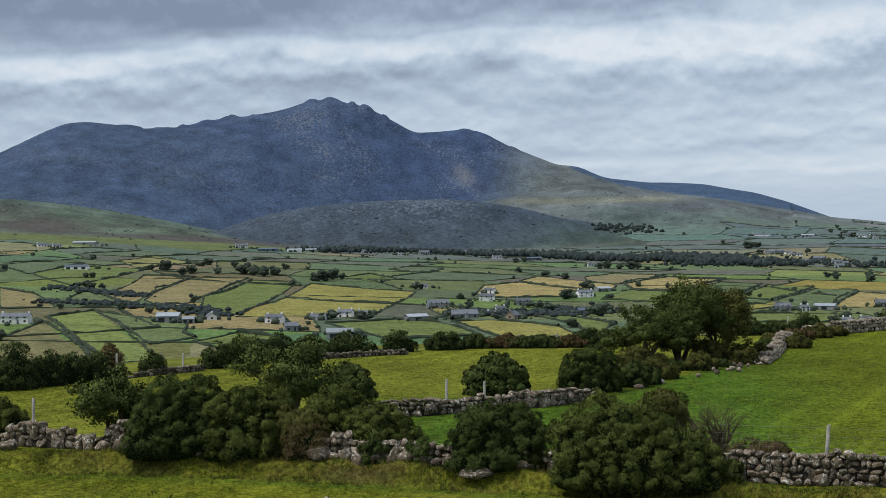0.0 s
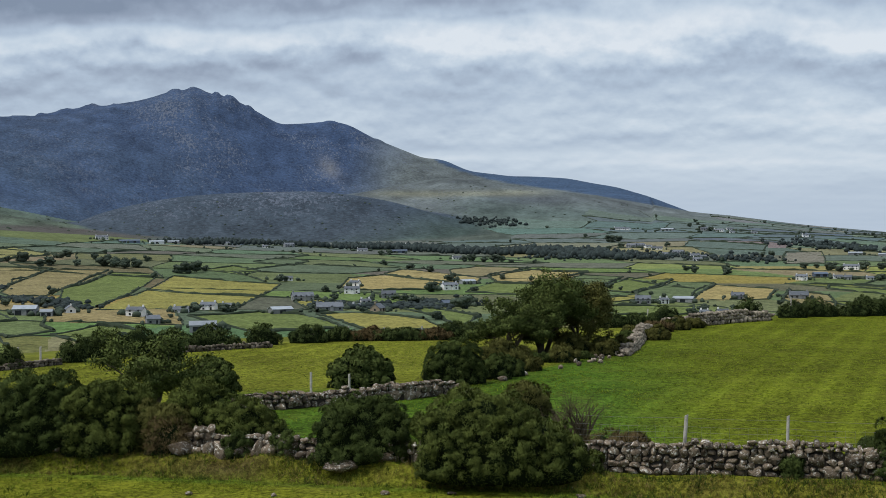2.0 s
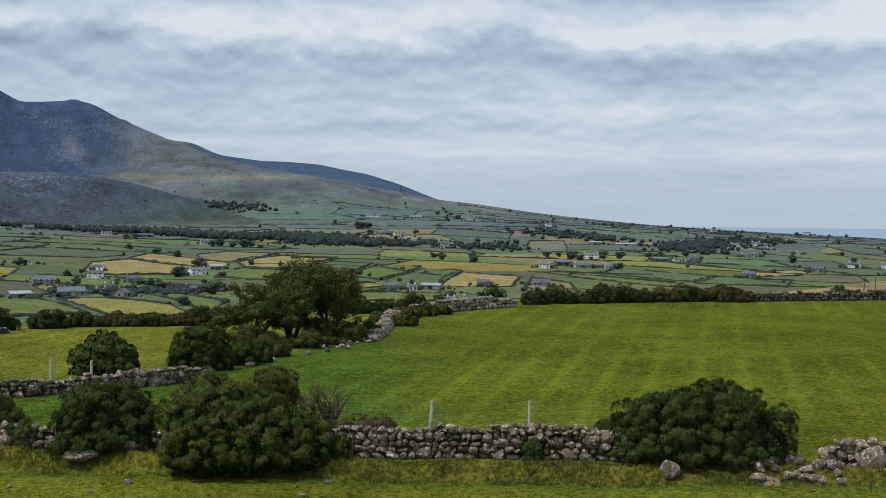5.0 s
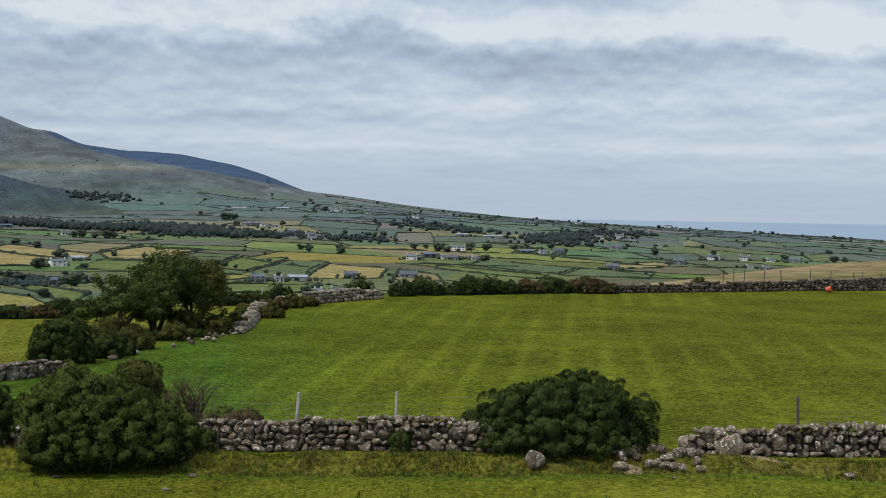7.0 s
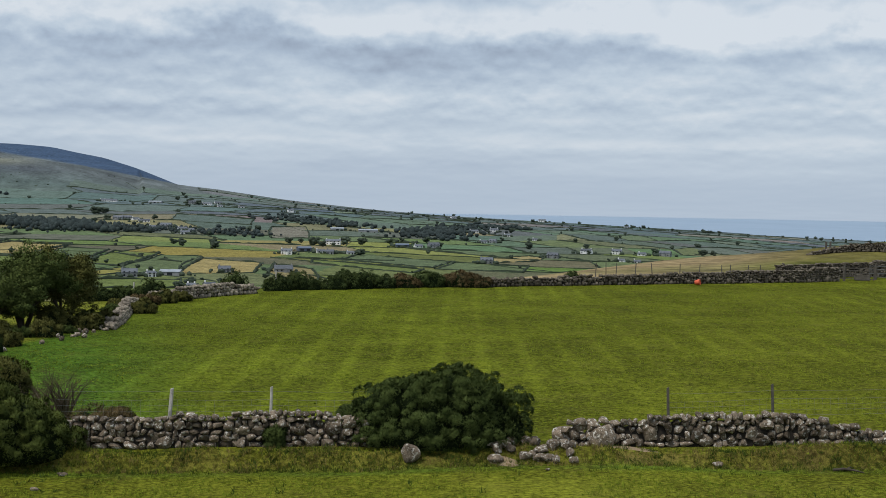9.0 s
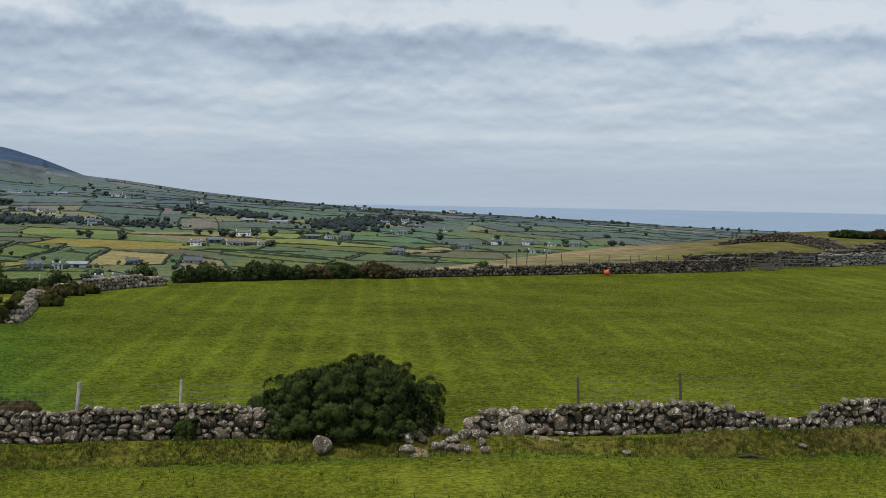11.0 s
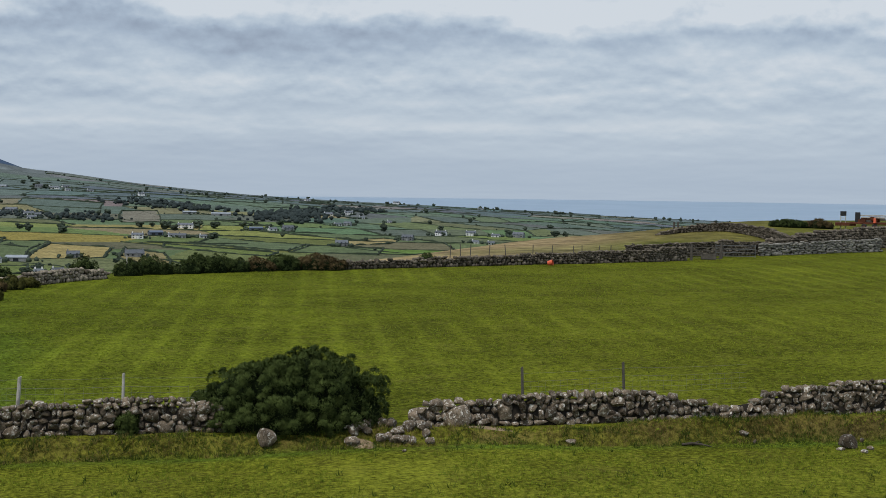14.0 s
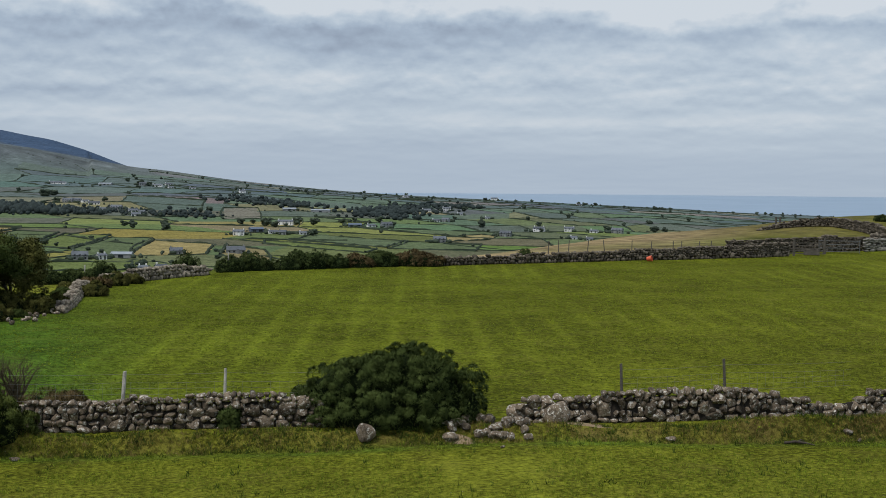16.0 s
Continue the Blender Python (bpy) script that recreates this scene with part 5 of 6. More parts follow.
def roof_slabs(w, d, h, rise, over=0.35, thick=0.22):
    bm = bmesh.new()
    slope = rise / (d / 2)
    for side in (-1, 1):
        eave, z = side * (d / 2 + over), h - slope * over
        quad = [(-w / 2 - over, eave, z), (w / 2 + over, eave, z), (w / 2 + over, 0, h + rise), (-w / 2 - over, 0, h + rise)]
        lower = [bm.verts.new((p[0], p[1], p[2] + 0.02)) for p in quad]
        upper = [bm.verts.new((p[0], p[1], p[2] + thick)) for p in quad]
        bm.faces.new(lower), bm.faces.new(upper)
        for k in range(4):
            bm.faces.new((lower[k], lower[(k + 1) % 4], upper[(k + 1) % 4], upper[k]))
    bmesh.ops.recalc_face_normals(bm, faces=list(bm.faces))
    return bm


def building(name, x, y, w, d, h, rise, walls, roof, label, storeys=1, chimneys=0, windows=True, gable_on=False, porch=False, doors=1, category="house"):
    w = w * 0.88
    d = min(d, w * 0.8)
    small = min(0.85, 0.3 + w * 0.05)
    h, rise = h * small * 0.9, rise * small
    yards.append((x, y, w))
    turn = -math.degrees(math.atan2(x, y)) + house_rng.uniform(-28, 28) + (90 if gable_on else 0)
    root = thing(name, x, y, turn=turn, label=label, category=category, group="valley buildings")
    part("wall", prism(w, d, h, rise), walls, root)
    roof_part = part("roof", roof_slabs(w, d, h, rise), roof, root)
    for k in range(chimneys):
        cx = (w / 2 - 0.6) * (-1 if k == 0 else 1)
        part("chimney", box(0.9, 0.8, 1.6, 0.05, (cx, 0, h + rise + 0.35)), walls, roof_part)
    if windows:
        n = max(2, int(w / 3.2))
        for level in range(storeys):
            for k in range(n):
                cx = (k + 0.5) / n * w - w / 2
                door = level == 0 and k == n // 2
                for side in (-1, 1):
                    tall, up = (2.1, 1.05) if door else (1.15, 1.5)
                    part("door" if door else "window", box(1.0 if door else 1.15, 0.09, tall, 0.0, (cx, side * (d / 2 + 0.03), (up + level * 2.5) * small)), PANE, root)
        if gable_on or rise > 2:
            for side in (-1, 1):
                part("window", box(0.09, 1.1, 1.2, 0.0, (side * (w / 2 + 0.03), 0, h * 0.55)), PANE, root)
    elif doors:
        for k in range(doors):
            cx = ((k + 0.5) / doors - 0.5) * w
            part("door", box(min(3.4, w * 0.3), 0.12, min(3.0, h * 0.8), 0.0, (cx, -d / 2 - 0.04, min(3.0, h * 0.8) / 2)), PANE, root, "dark open doorway")
    if porch:
        part("porch", prism(2.6, 2.0, 2.3, 0.9), walls, root).matrix_basis = pose(0.8, -d / 2 - 0.9, 0, 0, 0, 90)
        part("porch_roof", roof_slabs(2.6, 2.0, 2.3, 0.9, 0.15, 0.12), roof, root).matrix_basis = pose(0.8, -d / 2 - 0.9, 0, 0, 0, 90)
    return root


def white(x, y, w):
    return building("farmhouse", x, y, w, 6.5, 4.8, 2.0, RENDERED, SLATE, "white two-storey farmhouse with slate roof and chimneys", 2, 2, porch=w > 9)


def cottage(x, y, w):
    return building("cottage", x, y, w, 6.0, 2.7, 2.1, RENDERED, SLATE, "low white cottage with a dark slate roof", 1, 1)


def grey(x, y, w):
    return building("grey_house", x, y, w, 7.0, 4.4, 2.6, GREY_RENDER, SLATE, "grey rendered house with a slate roof", 2 if w > 9 else 1, 1, porch=w > 11)


def stone(x, y, w):
    return building("stone_house", x, y, w, 7.5, 3.2, 2.8, GREY_RENDER, SLATE, "large grey bungalow with hipped slate roofs", 1, 2, porch=True)


def chapel(x, y, w):
    return building("gabled_house", x, y, w, 9.0, 3.6, 3.6, TAN_STONE, SLATE, "tan stone house showing a steep gable", 1, 1, gable_on=True)


def tan_gable(x, y, w):
    return building("gabled_cottage", x, y, w, 7.0, 3.6, 3.0, RENDERED, SLATE, "cream cottage showing its gable end", 1, 1, gable_on=True)


def barn(x, y, w):
    return building("barn", x, y, w, 9.0, 4.4, 2.0, GREY_RENDER, SHEET, "grey farm barn with a sheet roof", windows=False, doors=2, category="barn")


def shed(x, y, w):
    return building("farm_shed", x, y, w, 9.0, 3.2, 1.5, GREY_RENDER, SHEET, "low grey farm shed with a pale roof", windows=False, doors=1, category="shed")


def longshed(x, y, w):
    return building("long_shed", x, y, w, 10.0, 3.4, 1.5, RENDERED, BLUE_SHEET, "long white farm shed with a blue roof", windows=False, doors=3, category="shed")


def blueshed(x, y, w):
    return building("dark_shed", x, y, w, 9.0, 3.4, 1.6, BLUE_SHEET, BLUE_SHEET, "dark blue sheet-clad farm shed", windows=False, doors=2, category="shed")


def whiteshed(x, y, w):
    return building("white_shed", x, y, w, 10.0, 3.6, 1.5, RENDERED, SHEET, "white farm shed with a pale sheet roof", windows=False, doors=1, category="shed")


white(-229, 754, 17.4)
white(-93, 774, 10.6)
cottage(-464, 1635, 16.3)
cottage(-449, 1640, 12.3)
shed(-441, 1737, 32.3)
barn(-151, 773, 13.9)
barn(-139, 767, 6.9)
tan_gable(-131, 793, 7.7)
longshed(-332, 1278, 23.3)
white(-267, 1869, 18.2)
blueshed(-225, 1814, 29.3)
whiteshed(-194, 1842, 20.8)
shed(-179, 1912, 16.9)
cottage(-72, 809, 9.8)
white(-58, 830, 10.0)
cottage(-49, 851, 6.1)
shed(-16, 808, 13.6)
barn(-52, 702, 14.7)
cottage(-19, 1164, 13.1)
grey(-4, 920, 15.5)
stone(12, 828, 17.3)
white(31, 1008, 12.1)
white(36, 1099, 8.8)
white(36, 899, 7.2)
cottage(29, 864, 5.5)
chapel(40, 823, 8.6)
grey(55, 974, 10.9)
white(106, 1059, 13.6)
shed(128, 1133, 12.8)
blueshed(90, 895, 12.3)
grey(-80, 736, 7.7)
cottage(68, 1779, 14.3)
blueshed(112, 1744, 22.4)
white(205, 1792, 13.0)
cottage(171, 1607, 15.5)
cottage(213, 1755, 6.4)
grey(217, 902, 11.2)
white(231, 903, 6.7)
shed(250, 923, 15.3)
white(233, 815, 5.8)
cottage(248, 828, 7.6)
grey(298, 959, 9.7)
stone(345, 968, 14.8)
white(427, 1190, 11.1)
blueshed(458, 1229, 13.7)
white(535, 1350, 17.5)
cottage(464, 1202, 9.3)
grey(469, 1191, 7.2)
cottage(489, 1192, 7.2)
shed(654, 1638, 18.4)
shed(685, 1612, 26.7)
blueshed(595, 1311, 15.0)
grey(631, 1312, 12.8)
cottage(615, 1315, 9.3)
grey(568, 1075, 11.7)
cottage(837, 1621, 13.2)
white(873, 1633, 11.9)
cottage(749, 1427, 9.7)
cottage(516, 2274, 24.3)
cottage(402, 1697, 11.2)
grey(426, 1831, 15.1)
cottage(445, 1818, 10.5)
cottage(460, 1649, 12.3)
grey(451, 1689, 15.4)
cottage(433, 1685, 8.4)
cottage(654, 2201, 18.4)
grey(633, 2207, 16.6)
cottage(682, 2234, 13.1)
shed(578, 2230, 24.0)
cottage(447, 1781, 16.2)
grey(436, 1829, 13.6)
cottage(509, 2276, 20.6)
cottage(648, 2240, 15.0)
cottage(448, 1594, 11.9)
grey(463, 1623, 8.1)
grey(689, 1168, 12.0)
white(784, 1260, 13.1)
white(813, 1247, 11.9)
cottage(828, 1222, 9.5)
grey(850, 1212, 13.0)
cottage(742, 1130, 7.6)
cottage(750, 1115, 7.5)
white(1371, 2368, 15.3)
cottage(1170, 2349, 12.6)
cottage(1339, 2025, 9.7)
cottage(847, 1479, 6.8)
grey(763, 1429, 9.1)
cottage(852, 1558, 8.5)
white(1672, 3853, 16.8)
cottage(-115, 1997, 11.2)
grey(-26, 1928, 15.5)
cottage(-56, 1883, 9.1)
cottage(141, 2007, 8.1)
white(729, 2016, 10.3)
cottage(683, 2112, 10.7)
cottage(656, 2138, 9.0)


# ---- trees of the valley ----
def far_tree(seed):
    r = np.random.RandomState(seed)
    root = thing("tree", 0, 0, 0.0, label="dark round-headed tree beside a valley hedge", category="tree", group="valley trees")
    child("trunk", mesh_from("trunk", *tube([(0, 0, -0.1), (0.01, 0, 0.2), (0, 0.01, 0.5)], (0.03, 0.022, 0.012), 6), BARK), root)
    lumps, pos, nor = [], [], []
    for k in range(18):
        u = unit(r.normal(0, 1, 3)) * r.uniform(0.2, 1) * np.array((0.36, 0.36, 0.36)) + np.array((0, 0, 0.43))
        s = np.array((1, 1, 0.85)) * r.uniform(0.13, 0.22)
        v, f = ball(r, s, 0.35, 1)
        lumps.append((v + u, f))
        d = unit(r.normal(0, 1, (60, 3)))
        pos.append(u + d * s * 1.02), nor.append(d)
    child("crown", mesh_from("crown", *joined(lumps), FAR_LEAF), root)
    child("leaves", mesh_from("leaves", *leaves(np.concatenate(pos), np.concatenate(nor), r, 0.055), FAR_LEAF), root)
    return root


OAKS = [far_tree(s) for s in (1, 2, 3, 4, 5)]
placed = [0] * 5
tree_rng = np.random.RandomState(8)


def oak(x, y, high):
    high *= 0.85
    k = tree_rng.randint(5)
    m = pose(x, y, ground_at(x, y) - 0.2, 0, 0, tree_rng.uniform(0, 360)) @ Matrix.Diagonal((high * tree_rng.uniform(1.0, 1.6), high * tree_rng.uniform(1.0, 1.5), high * 1.02, 1))
    if placed[k]:
        copy_thing(OAKS[k], m @ Matrix.Diagonal((*[1 / q for q in OAKS[k].scale], 1)))
    else:
        OAKS[k].matrix_basis = m
        placed[k] = 1


oak(-269, 1300, 7.4)
oak(-256, 1299, 13.8)
oak(-236, 1421, 11.5)
oak(-237, 1388, 7.9)
oak(-226, 1268, 12.4)
oak(-228, 1235, 10.1)
oak(-203, 1268, 9.3)
oak(-204, 1377, 10.0)
oak(-181, 1279, 14.5)
oak(-171, 1269, 13.3)
oak(-161, 1258, 13.2)
oak(-153, 1275, 12.3)
oak(-152, 1356, 8.7)
oak(-110, 1219, 10.8)
oak(-103, 1220, 14.7)
oak(-97, 1240, 14.0)
oak(-90, 1253, 8.1)
oak(-271, 1083, 8.0)
oak(-280, 1101, 7.3)
oak(-263, 1085, 6.3)
oak(-196, 858, 7.8)
oak(-176, 842, 7.6)
oak(-154, 850, 6.9)
oak(-155, 842, 5.5)
oak(-250, 873, 4.4)
oak(-234, 861, 5.7)
oak(-65, 813, 7.8)
oak(-70, 809, 6.5)
oak(-48, 815, 7.2)
oak(-43, 815, 5.2)
oak(-74, 768, 3.7)
oak(-50, 722, 2.9)
oak(-23, 1148, 9.2)
oak(-19, 1156, 6.5)
oak(23, 1060, 5.1)
oak(12, 1024, 6.6)
oak(17, 940, 6.8)
oak(41, 931, 6.7)
oak(64, 938, 8.3)
oak(68, 917, 8.8)
oak(59, 954, 6.9)
oak(74, 929, 6.0)
oak(90, 1040, 11.7)
oak(118, 1166, 10.3)
oak(120, 1142, 8.3)
oak(95, 867, 11.9)
oak(105, 902, 9.5)
oak(68, 757, 7.9)
oak(122, 1033, 5.8)
oak(76, 1430, 8.0)
oak(95, 1321, 8.5)
oak(110, 1279, 9.3)
oak(103, 1388, 5.6)
oak(31, 819, 4.6)
oak(22, 848, 4.8)
oak(183, 1573, 11.4)
oak(171, 1547, 10.0)
oak(206, 1554, 12.6)
oak(217, 1569, 10.2)
oak(193, 1548, 8.8)
oak(223, 1544, 6.3)
oak(185, 1165, 5.7)
oak(165, 1193, 6.8)
oak(227, 1048, 6.9)
oak(211, 1084, 8.0)
oak(232, 1034, 4.2)
oak(397, 1678, 6.9)
oak(387, 1279, 8.6)
oak(361, 1295, 10.8)
oak(247, 965, 4.8)
oak(243, 986, 4.1)
oak(472, 1824, 9.1)
oak(431, 1990, 14.7)
oak(414, 1842, 9.1)
oak(451, 2022, 11.6)
oak(640, 2326, 9.7)
oak(630, 2212, 12.9)
oak(640, 2201, 11.0)
oak(404, 1336, 8.9)
oak(363, 1332, 7.7)
oak(533, 1619, 9.6)
oak(544, 1619, 10.9)
oak(495, 1373, 8.2)
oak(508, 1334, 12.6)
oak(494, 1181, 9.2)
oak(553, 1360, 11.8)
oak(563, 1339, 11.6)
oak(502, 1294, 8.9)
oak(605, 1364, 8.4)
oak(666, 1402, 9.9)
oak(779, 1374, 10.1)
oak(894, 1622, 10.4)
oak(2006, 3690, 13.5)
oak(237, 831, 8.3)
oak(226, 817, 6.8)
oak(314, 916, 5.4)
oak(346, 942, 4.8)
oak(509, 1343, 8.1)
oak(510, 1377, 7.1)
oak(384, 1267, 8.5)
oak(644, 1324, 8.3)
oak(758, 1336, 9.8)
oak(576, 1210, 5.4)
oak(834, 1342, 7.6)
oak(859, 1244, 9.7)
oak(920, 1240, 11.1)
oak(935, 1244, 8.7)
oak(383, 854, 7.5)
oak(546, 1345, 7.0)
oak(1395, 3962, 13.5)
oak(1367, 2050, 7.9)
oak(1446, 1950, 7.8)
oak(1955, 3717, 11.8)
oak(1260, 2528, 7.9)
oak(1192, 2582, 6.8)
oak(1464, 2158, 8.4)
oak(1410, 1862, 5.6)
oak(1607, 1941, 6.1)
oak(1469, 1862, 5.7)
oak(1424, 2011, 5.9)
for k in range(60):
    a, d = radians(tree_rng.uniform(20, 47)), tree_rng.uniform(2480, 2680)
    oak(d * math.sin(a), d * math.cos(a), tree_rng.uniform(3, 8))
hedge_trees = []
for k in range(460):
    p, q = hedge_lines[tree_rng.randint(len(hedge_lines))]
    t = tree_rng.uniform(0, 1)
    hedge_trees.append((p[0] + (q[0] - p[0]) * t, p[1] + (q[1] - p[1]) * t, 2.2 + 6.0 * tree_rng.rand() ** 2.2))
crowns = []
for x, y, high in hedge_trees:
    me = next(q for q in OAKS[tree_rng.randint(5)].children if q.name.startswith("crown")).data
    v, f = np.array([q.co[:] for q in me.vertices]), np.array([q.vertices[:] for q in me.polygons])
    crowns.append((v * np.array((high * tree_rng.uniform(0.9, 1.4), high, high)) + (x, y, ground_at(x, y) - 0.3), f))
tagged(new("hedge_trees", mesh_from("hedge_trees", *joined(crowns), FAR_LEAF)), "small dark trees standing along the hedgerows", "trees", kind="stuff")


def woodland(name, line, count, spread, high, seed, label):
    """A belt of close-set trees too many to count."""
    r = np.random.RandomState(seed)
    pieces = []
    for k in range(count):
        s = r.uniform(0, len(line) - 1.001)
        p, q = line[int(s)], line[int(s) + 1]
        x, y = p[0] + (q[0] - p[0]) * (s % 1) + r.normal(0, spread), p[1] + (q[1] - p[1]) * (s % 1) + r.normal(0, spread * 1.6)
        h = high * (r.uniform(0.35, 1.3) if name == "scrub" else r.uniform(0.5, 1.25))
        fat = {"conifer_belt": 0.42, "scrub": 0.95}.get(name, 0.65)
        v, f = ball(r, np.array((h * fat, h * fat, h * 0.5)), 0.5, 1)
        v[:, :2] *= np.clip(1.25 - 0.5 * (v[:, 2:] / h + 0.5), 0.4, 2)
        pieces.append((v + (x, y, ground_at(x, y) + h * 0.45), f))
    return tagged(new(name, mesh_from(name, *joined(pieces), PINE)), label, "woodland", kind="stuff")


woodland("conifer_belt", [(56, 1959), (157, 1821), (240, 1735)], 900, 20, 7.5, 1, "dark conifer belt at the foot of the hills")
woodland("conifer_belt", [(276, 1795), (368, 1652)], 700, 22, 7.5, 2, "dark conifer belt at the foot of the hills")
woodland("conifer_belt", [(-170, 1896), (-106, 2100), (40, 1990)], 420, 20, 7, 3, "dark conifer belt at the foot of the hills")
woodland("wood", [(268, 1634), (422, 1655), (528, 1582)], 280, 18, 4.5, 4, "dark strip of woodland across the valley")
woodland("wood", [(736, 1577), (990, 1811)], 280, 20, 5, 5, "dark strip of woodland towards the coast")
woodland("wood", [(702, 1500), (841, 1677)], 220, 18, 5, 6, "dark strip of woodland towards the coast")
woodland("wood", [(281, 2492), (359, 2446)], 120, 16, 5, 7, "small dark plantation on the hillside")
woodland("wood", [(656, 1860), (719, 1733)], 200, 24, 5, 8, "dark strip of woodland below the hillside")
woodland("scrub", [(-260, 930), (-170, 890), (-130, 830)], 420, 6, 2.2, 9, "dark scrub round the farmyards")
woodland("scrub", [(20, 880), (60, 880), (95, 930)], 380, 12, 2.4, 10, "dark scrub round the farmyards")
woodland("scrub", [(-300, 1090), (-215, 1010)], 320, 5, 2.2, 11, "dark scrub along a sunken lane")
garden = []
for x, y, w in yards:
    for k in range(9):
        a, d = tree_rng.uniform(0, 6.3), w * tree_rng.uniform(0.62, 1.5)
        h = tree_rng.uniform(1.2, 3.8)
        gx, gy = x + d * math.cos(a), y + abs(d * math.sin(a)) * tree_rng.choice((1, 1, 1, -0.7))
        v, f = ball(tree_rng, np.array((h * tree_rng.uniform(0.45, 0.9), h * 0.6, h * 0.55)), 0.55, 1)
        garden.append((v + (gx, gy, ground_at(gx, gy) + h * 0.35), f))
tagged(new("garden_shrubs", mesh_from("garden_shrubs", *joined(garden), FAR_LEAF)), "shrubs and hedges crowding round the valley houses", "shrubs", kind="stuff")
scrub = []
for k in range(800):
    a, d = radians(tree_rng.uniform(-18, 15)), tree_rng.uniform(1950, 3050)
    x, y = d * math.sin(a), d * math.cos(a)
    if tilled(x, y) or lattice(x / 90, y / 160) < 0.45:
        continue
    h = tree_rng.uniform(0.9, 2.4)
    v, f = ball(tree_rng, np.array((h * tree_rng.uniform(0.7, 1.5), h, h * 0.6)), 0.5, 1)
    scrub.append((v + (x, y, ground_at(x, y) + h * 0.2), f))
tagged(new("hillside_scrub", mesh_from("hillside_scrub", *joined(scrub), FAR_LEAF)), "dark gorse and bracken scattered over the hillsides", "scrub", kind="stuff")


# ---- things by the far wall ----
for x, y in ((80.07, 126.84), (81.03, 126.23), (81.89, 125.68), (83.54, 124.58), (85.08, 123.54), (87.39, 121.92), (88.99, 120.75), (90.85, 119.36), (92.17, 119.6), (93.8, 118.9), (95.14, 118.6)):
    post(x, y, 1.75, "thin dark stake of the fence behind the wall", DARK_POST, (tree_rng.uniform(-6, 6), 0), 0.1, "far wall stakes")
for x, y in ((135.2, 154.0), (135.7, 153.7)):
    post(x, y, 1.5, "dark gatepost on the crest of the knoll", DARK_POST, (0, 0), 0.3, "crest posts")

tub = thing("plastic_tub", 84.0, 114.6, turn=-36, label="bright orange plastic feed tub against the wall", category="tub")
bm = bmesh.new()
bmesh.ops.create_cone(bm, cap_ends=False, segments=18, radius1=0.22, radius2=0.3, depth=0.5, matrix=pose(0, 0, 0.28))
bmesh.ops.solidify(bm, geom=list(bm.faces), thickness=0.03)
part("body", bm, ORANGE, tub)
bm = bmesh.new()
bmesh.ops.create_cone(bm, cap_ends=True, segments=18, radius1=0.22, radius2=0.22, depth=0.03, matrix=pose(0, 0, 0.03))
part("bottom", bm, ORANGE, tub)
tub.matrix_world = tub.matrix_world @ pose(0, 0, 0.26, 80, 0, 75)


def gate(x, y, turn, wide, high, bars, mat, label):
    root = thing("field_gate", x, y, turn=turn, label=label, category="gate")
    for s in (-1, 1):
        part("stile", box(0.09, 0.09, high + 0.1, 0.01, (s * wide / 2, 0, high / 2 + 0.1)), mat, root)
    for k in range(bars):
        part("bar", box(wide, 0.06, 0.08, 0.01, (0, 0, 0.2 + k * (high - 0.15) / (bars - 1))), mat, root)
    v, f = tube([(-wide / 2, 0.04, 0.2), (wide / 2, 0.04, high)], (0.03, 0.03), 4)
    child("brace", mesh_from("brace", v, f, mat), root)
    return root


gate(107.6, 117.6, -38, 3.6, 1.3, 5, DARK_POST, "dark wooden field gate between walls")
gate(113.2, 118.4, -40, 4.4, 1.35, 4, GATE_METAL, "pale weathered gate of long rails")
trough = thing("water_trough", 108.2, 117.4, turn=-42, label="dark weathered water trough beside the gate", category="trough")
part("front", box(1.7, 0.05, 0.6, 0.01, (0, -0.3, 0.35)), DARK_POST, trough)
part("back", box(1.7, 0.05, 0.6, 0.01, (0, 0.3, 0.35)), DARK_POST, trough)
for s in (-1, 1):
    part("end", box(0.05, 0.55, 0.6, 0.01, (s * 0.82, 0, 0.35)), DARK_POST, trough)
part("floor", box(1.6, 0.55, 0.05, 0.0, (0, 0, 0.1)), DARK_POST, trough)
for s, z in ((0.0, 0), (2.9, 0)):
    post(105.4 + s * 1.9, 117.1 + s * 0.4, 1.8, "thick old wooden gatepost", DARK_POST, (0, 0), 0.28, "gateposts")

# ---- old farm machine on the rise ----
machine = thing("farm_trailer", 165.3, 146.5, turn=-49, label="rusty farm trailer with an orange drum on the rise", category="trailer")
machine.matrix_world = machine.matrix_world @ Matrix.Diagonal((0.95, 0.95, 0.95, 1))
part("bed", box(5.6, 2.0, 0.3, 0.03, (1.2, 0, 1.0)), RUST, machine)
part("headboard", box(0.8, 0.5, 1.6, 0.04, (-0.4, 0, 1.9)), BLACK, machine, "black upright box")
part("sign_panel", box(0.95, 0.12, 0.75, 0.03, (-2.6, 0, 2.45)), BLACK, machine, "black square panel")
for s in (-1, 1):
    part("panel_leg", box(0.12, 0.12, 2.1, 0.01, (-2.6 + s * 0.38, 0, 1.15)), POST, machine)
part("panel_rail", box(0.76, 0.08, 0.1, 0.01, (-2.6, 0, 1.75)), POST, machine)
part("drawbar", box(3.2, 1.4, 0.5, 0.02, (-2.2, 0, 0.8)), RUST, machine)
part("rail", box(5.0, 0.15, 0.2, 0.02, (2.4, 0.3, 2.2)), POST, machine, "pale plank laid across the load")
part("rail", box(4.2, 0.15, 0.18, 0.02, (2.2, -0.3, 1.9)), POST, machine, "pale plank laid across the load")
bm = bmesh.new()
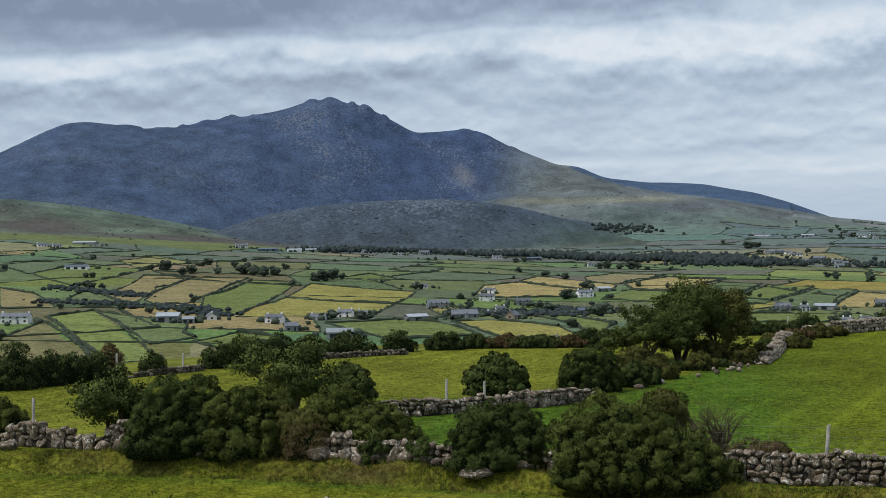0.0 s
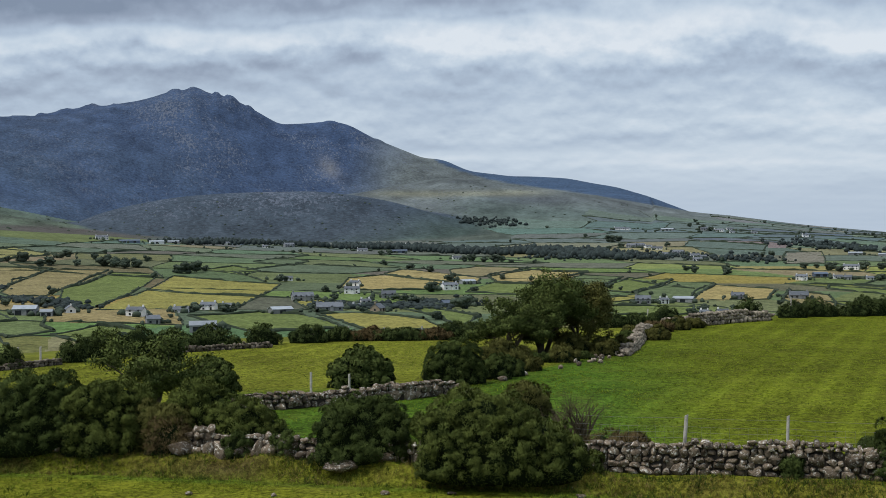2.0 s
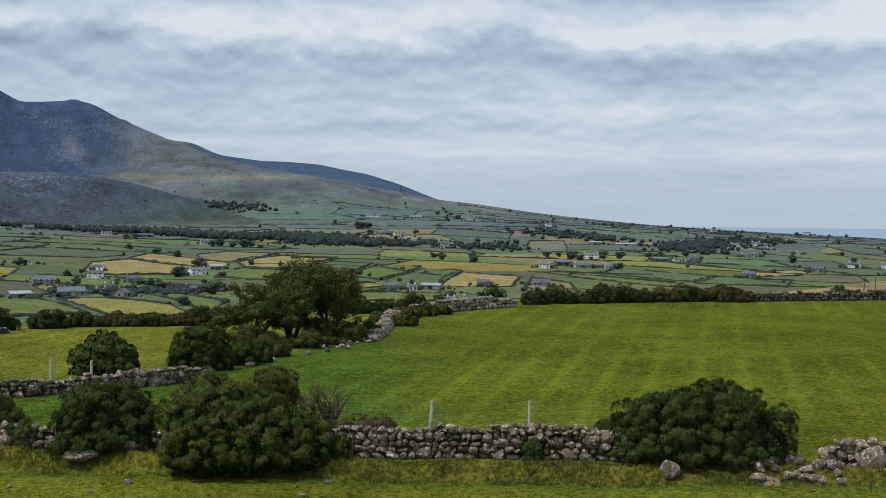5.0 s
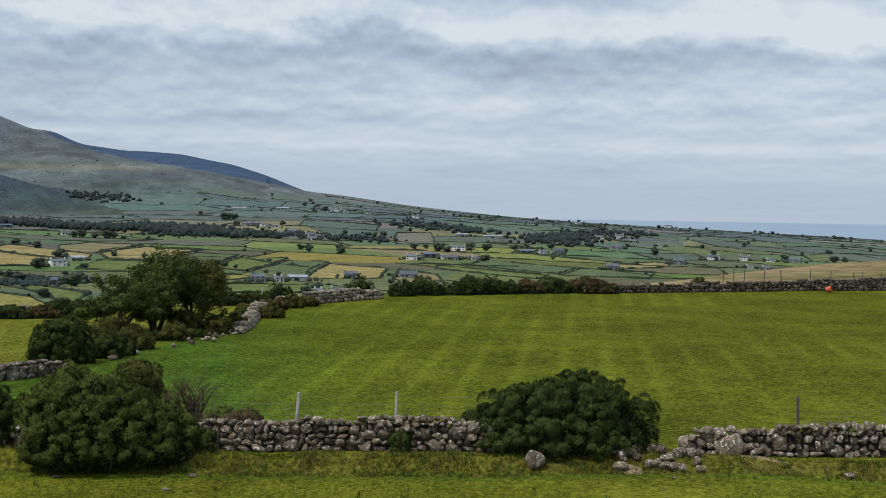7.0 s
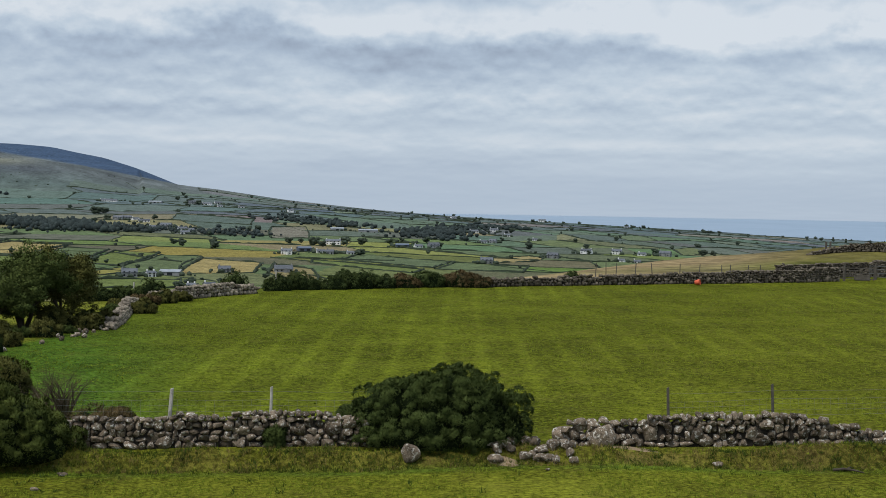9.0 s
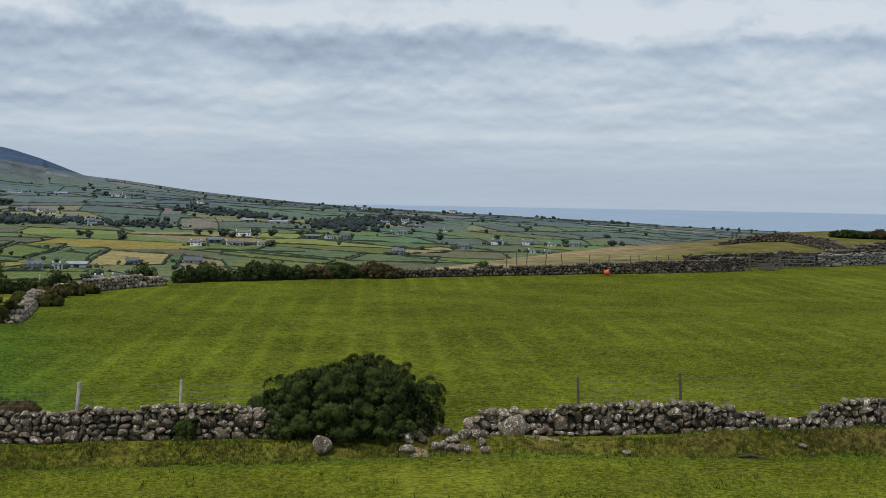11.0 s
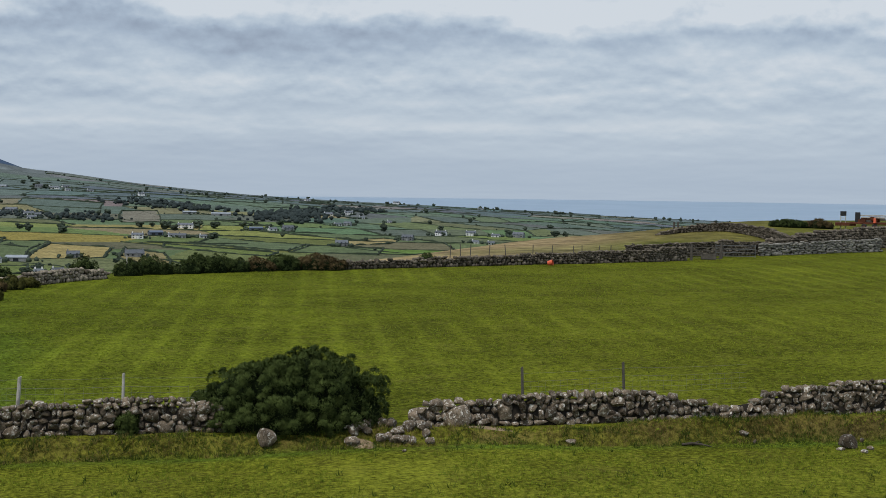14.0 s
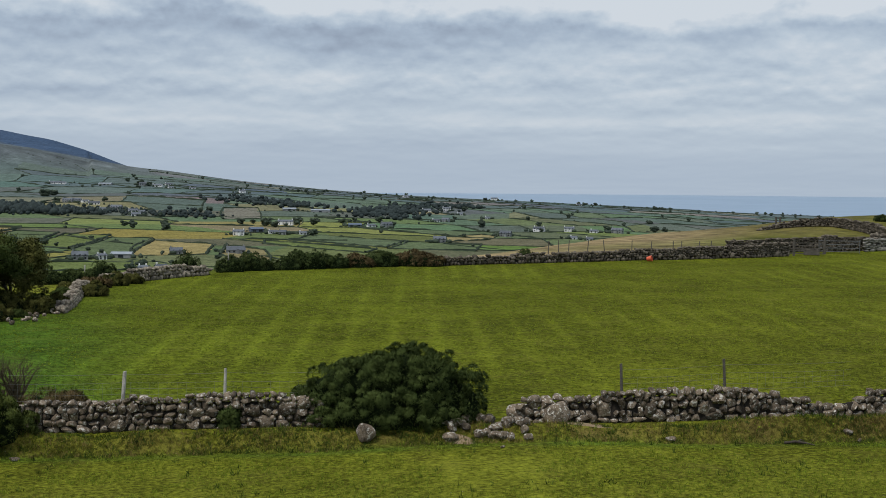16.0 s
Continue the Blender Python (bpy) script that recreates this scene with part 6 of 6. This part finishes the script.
bmesh.ops.create_cone(bm, cap_ends=True, segments=16, radius1=0.24, radius2=0.2, depth=0.75, matrix=pose(2.2, -1.05, 1.45))
part("drum", bm, ORANGE, machine, "bright orange drum")
load_rng = np.random.RandomState(5)
for k in range(9):
    part("scrap", box(load_rng.uniform(0.5, 1.6), load_rng.uniform(0.4, 1.2), load_rng.uniform(0.25, 0.7), 0.03, (load_rng.uniform(0.2, 3.6), load_rng.uniform(-0.5, 0.5), 1.15 + load_rng.uniform(0.1, 0.7)), load_rng.uniform(-30, 30)), RUST if k % 3 else DARK_POST, machine, "rusty scrap heaped on the bed")
for wx in (0.6, 2.2):
    for wy in (-1.0, 1.0):
        bm = bmesh.new()
        bmesh.ops.create_cone(bm, cap_ends=True, segments=20, radius1=0.45, radius2=0.45, depth=0.25, matrix=pose(wx, wy, 0.45, 90))
        bmesh.ops.bevel(bm, geom=[e for e in bm.edges if abs(e.verts[0].co.y - e.verts[1].co.y) < 0.01], offset=0.05, segments=1, affect="EDGES")
        wheel = part("wheel", bm, BLACK, machine)
        bm = bmesh.new()
        bmesh.ops.create_cone(bm, cap_ends=True, segments=14, radius1=0.22, radius2=0.22, depth=0.28, matrix=pose(wx, wy, 0.45, 90))
        part("rim", bm, RUST, wheel)
hedgebush(157.0, 153.0, 5.0, 0.8)
drybush(160.5, 150.5, 4.2, 0.9)

# ---- fallen branch and bare earth in the meadow ----
v, f = joined([tube([(-0.7, 0, 0.06), (-0.2, 0.05, 0.13), (0.3, 0, 0.1), (0.75, -0.1, 0.03)], (0.07, 0.08, 0.06, 0.02), 6), tube([(-0.1, 0, 0.12), (0.1, 0.25, 0.2), (0.25, 0.4, 0.12)], (0.05, 0.035, 0.015), 5)])
branch = new("fallen_branch", mesh_from("fallen_branch", v, f, BARK))
branch.matrix_world = pose(33.9, 37.2, ground_at(33.9, 37.2), 0, 0, -40) @ Matrix.Diagonal((0.72, 0.72, 0.72, 1))
tagged(branch, "dark weathered fallen branch lying on the grass", "branch")


def scrape(x, y, w, d, seed):
    """A worn hollow of bare soil, as a low skin over the turf."""
    r = np.random.RandomState(seed)
    turn = -math.atan2(x, y)
    verts, faces = [(x, y, ground_at(x, y) + 0.045)], []
    for ring in (0.5, 1.0):
        for k in range(28):
            a = 2 * math.pi * k / 28
            q = ring * (0.75 + 0.4 * lattice(3 * math.cos(a) + seed, 3 * math.sin(a)))
            u, v = q * w / 2 * math.cos(a), q * d / 2 * math.sin(a)
            px, py = x + u * math.cos(turn) - v * math.sin(turn), y + u * math.sin(turn) + v * math.cos(turn)
            verts.append((px, py, ground_at(px, py) + (0.05 if ring < 1 else -0.03)))
    faces = [(0, 1 + k, 1 + (k + 1) % 28) for k in range(28)]
    for k in range(28):
        faces += [(1 + k, 29 + k, 29 + (k + 1) % 28), (1 + k, 29 + (k + 1) % 28, 1 + (k + 1) % 28)]
    tagged(new("bare_earth", mesh_from("bare_earth", verts, faces, EARTH, True)), "patch of bare sandy earth in the turf", "ground", kind="structure")


scrape(27.5, 41.35, 2.6, 0.8, 3)
scrape(23.0, 41.9, 1.2, 0.7, 4)


# ---- grass ----
def sward(name, a0, a1, d0, d1, count, tall, width, seed, mat, label, blades=3, patch=3.0, floor=0.42, keep=None):
    """Tufts of grass strewn over the turf, thicker in patches."""
    r = np.random.RandomState(seed)
    a, d = np.radians(r.uniform(a0, a1, count)), np.sqrt(r.uniform(d0 * d0, d1 * d1, count))
    x, y = d * np.sin(a), d * np.cos(a)
    ok = lattice(x / patch, y / patch) * 0.6 + lattice(x / patch * 4.1, y / patch * 4.1) * 0.4 > floor
    ok &= d < BROW(np.degrees(a)) - 0.5
    if keep is not None:
        ok &= keep(x, y)
    x, y = x[ok], y[ok]
    pos = np.stack([x, y, land(x, y) - 0.01], 1)
    v, f = spikes(pos, np.tile(np.array((0.0, 0.0, 1.0)), (len(pos), 1)), r, blades, tall, width, 0.9)
    tagged(new(name, mesh_from(name, v, f, mat)), label, "grass", kind="stuff")


off_wall = lambda x, y: np.abs(x * math.sin(radians(20)) + y * math.cos(radians(20)) - 48.8) > 0.5
before = lambda x, y: x * math.sin(radians(20)) + y * math.cos(radians(20)) < 48.4


def on_bank(x, y):
    over = x * math.sin(radians(20)) + y * math.cos(radians(20))
    return np.abs(over - bank_edge(x * math.cos(radians(20)) - y * math.sin(radians(20)))[0] + 0.35) < 0.75



sward("meadow_grass", -18, 51, 38, 62, 60000, 0.09, 0.012, 1, BLADE, "short green meadow grass", 4, keep=before)
sward("bank_grass", -18, 51, 42, 64, 90000, 0.16, 0.010, 2, BLADE_DRY, "tufted yellowish grass on the bank", 5, 1.1, 0.46, on_bank)
sward("lip_grass", -18, 51, 42, 64, 130000, 0.15, 0.011, 5, RUSH, "longer green grass along the bank", 5, 0.8, 0.5, on_bank)
sward("pasture_grass", -18, 51, 50, 190, 300000, 0.075, 0.026, 3, BLADE, "short grazed grass of the pastures", 2, 0.9, 0.5, off_wall)
sward("pasture_tufts", -18, 51, 50, 150, 40000, 0.06, 0.018, 6, RUSH, "darker tufts of coarse grass in the pastures", 3, 0.8, 0.56, off_wall)
sward("rush_tufts", -18, 51, 38, 60, 1300, 0.2, 0.014, 4, RUSH, "dark tufts of rushes in the meadow", 9, 2.0, 0.55, before)
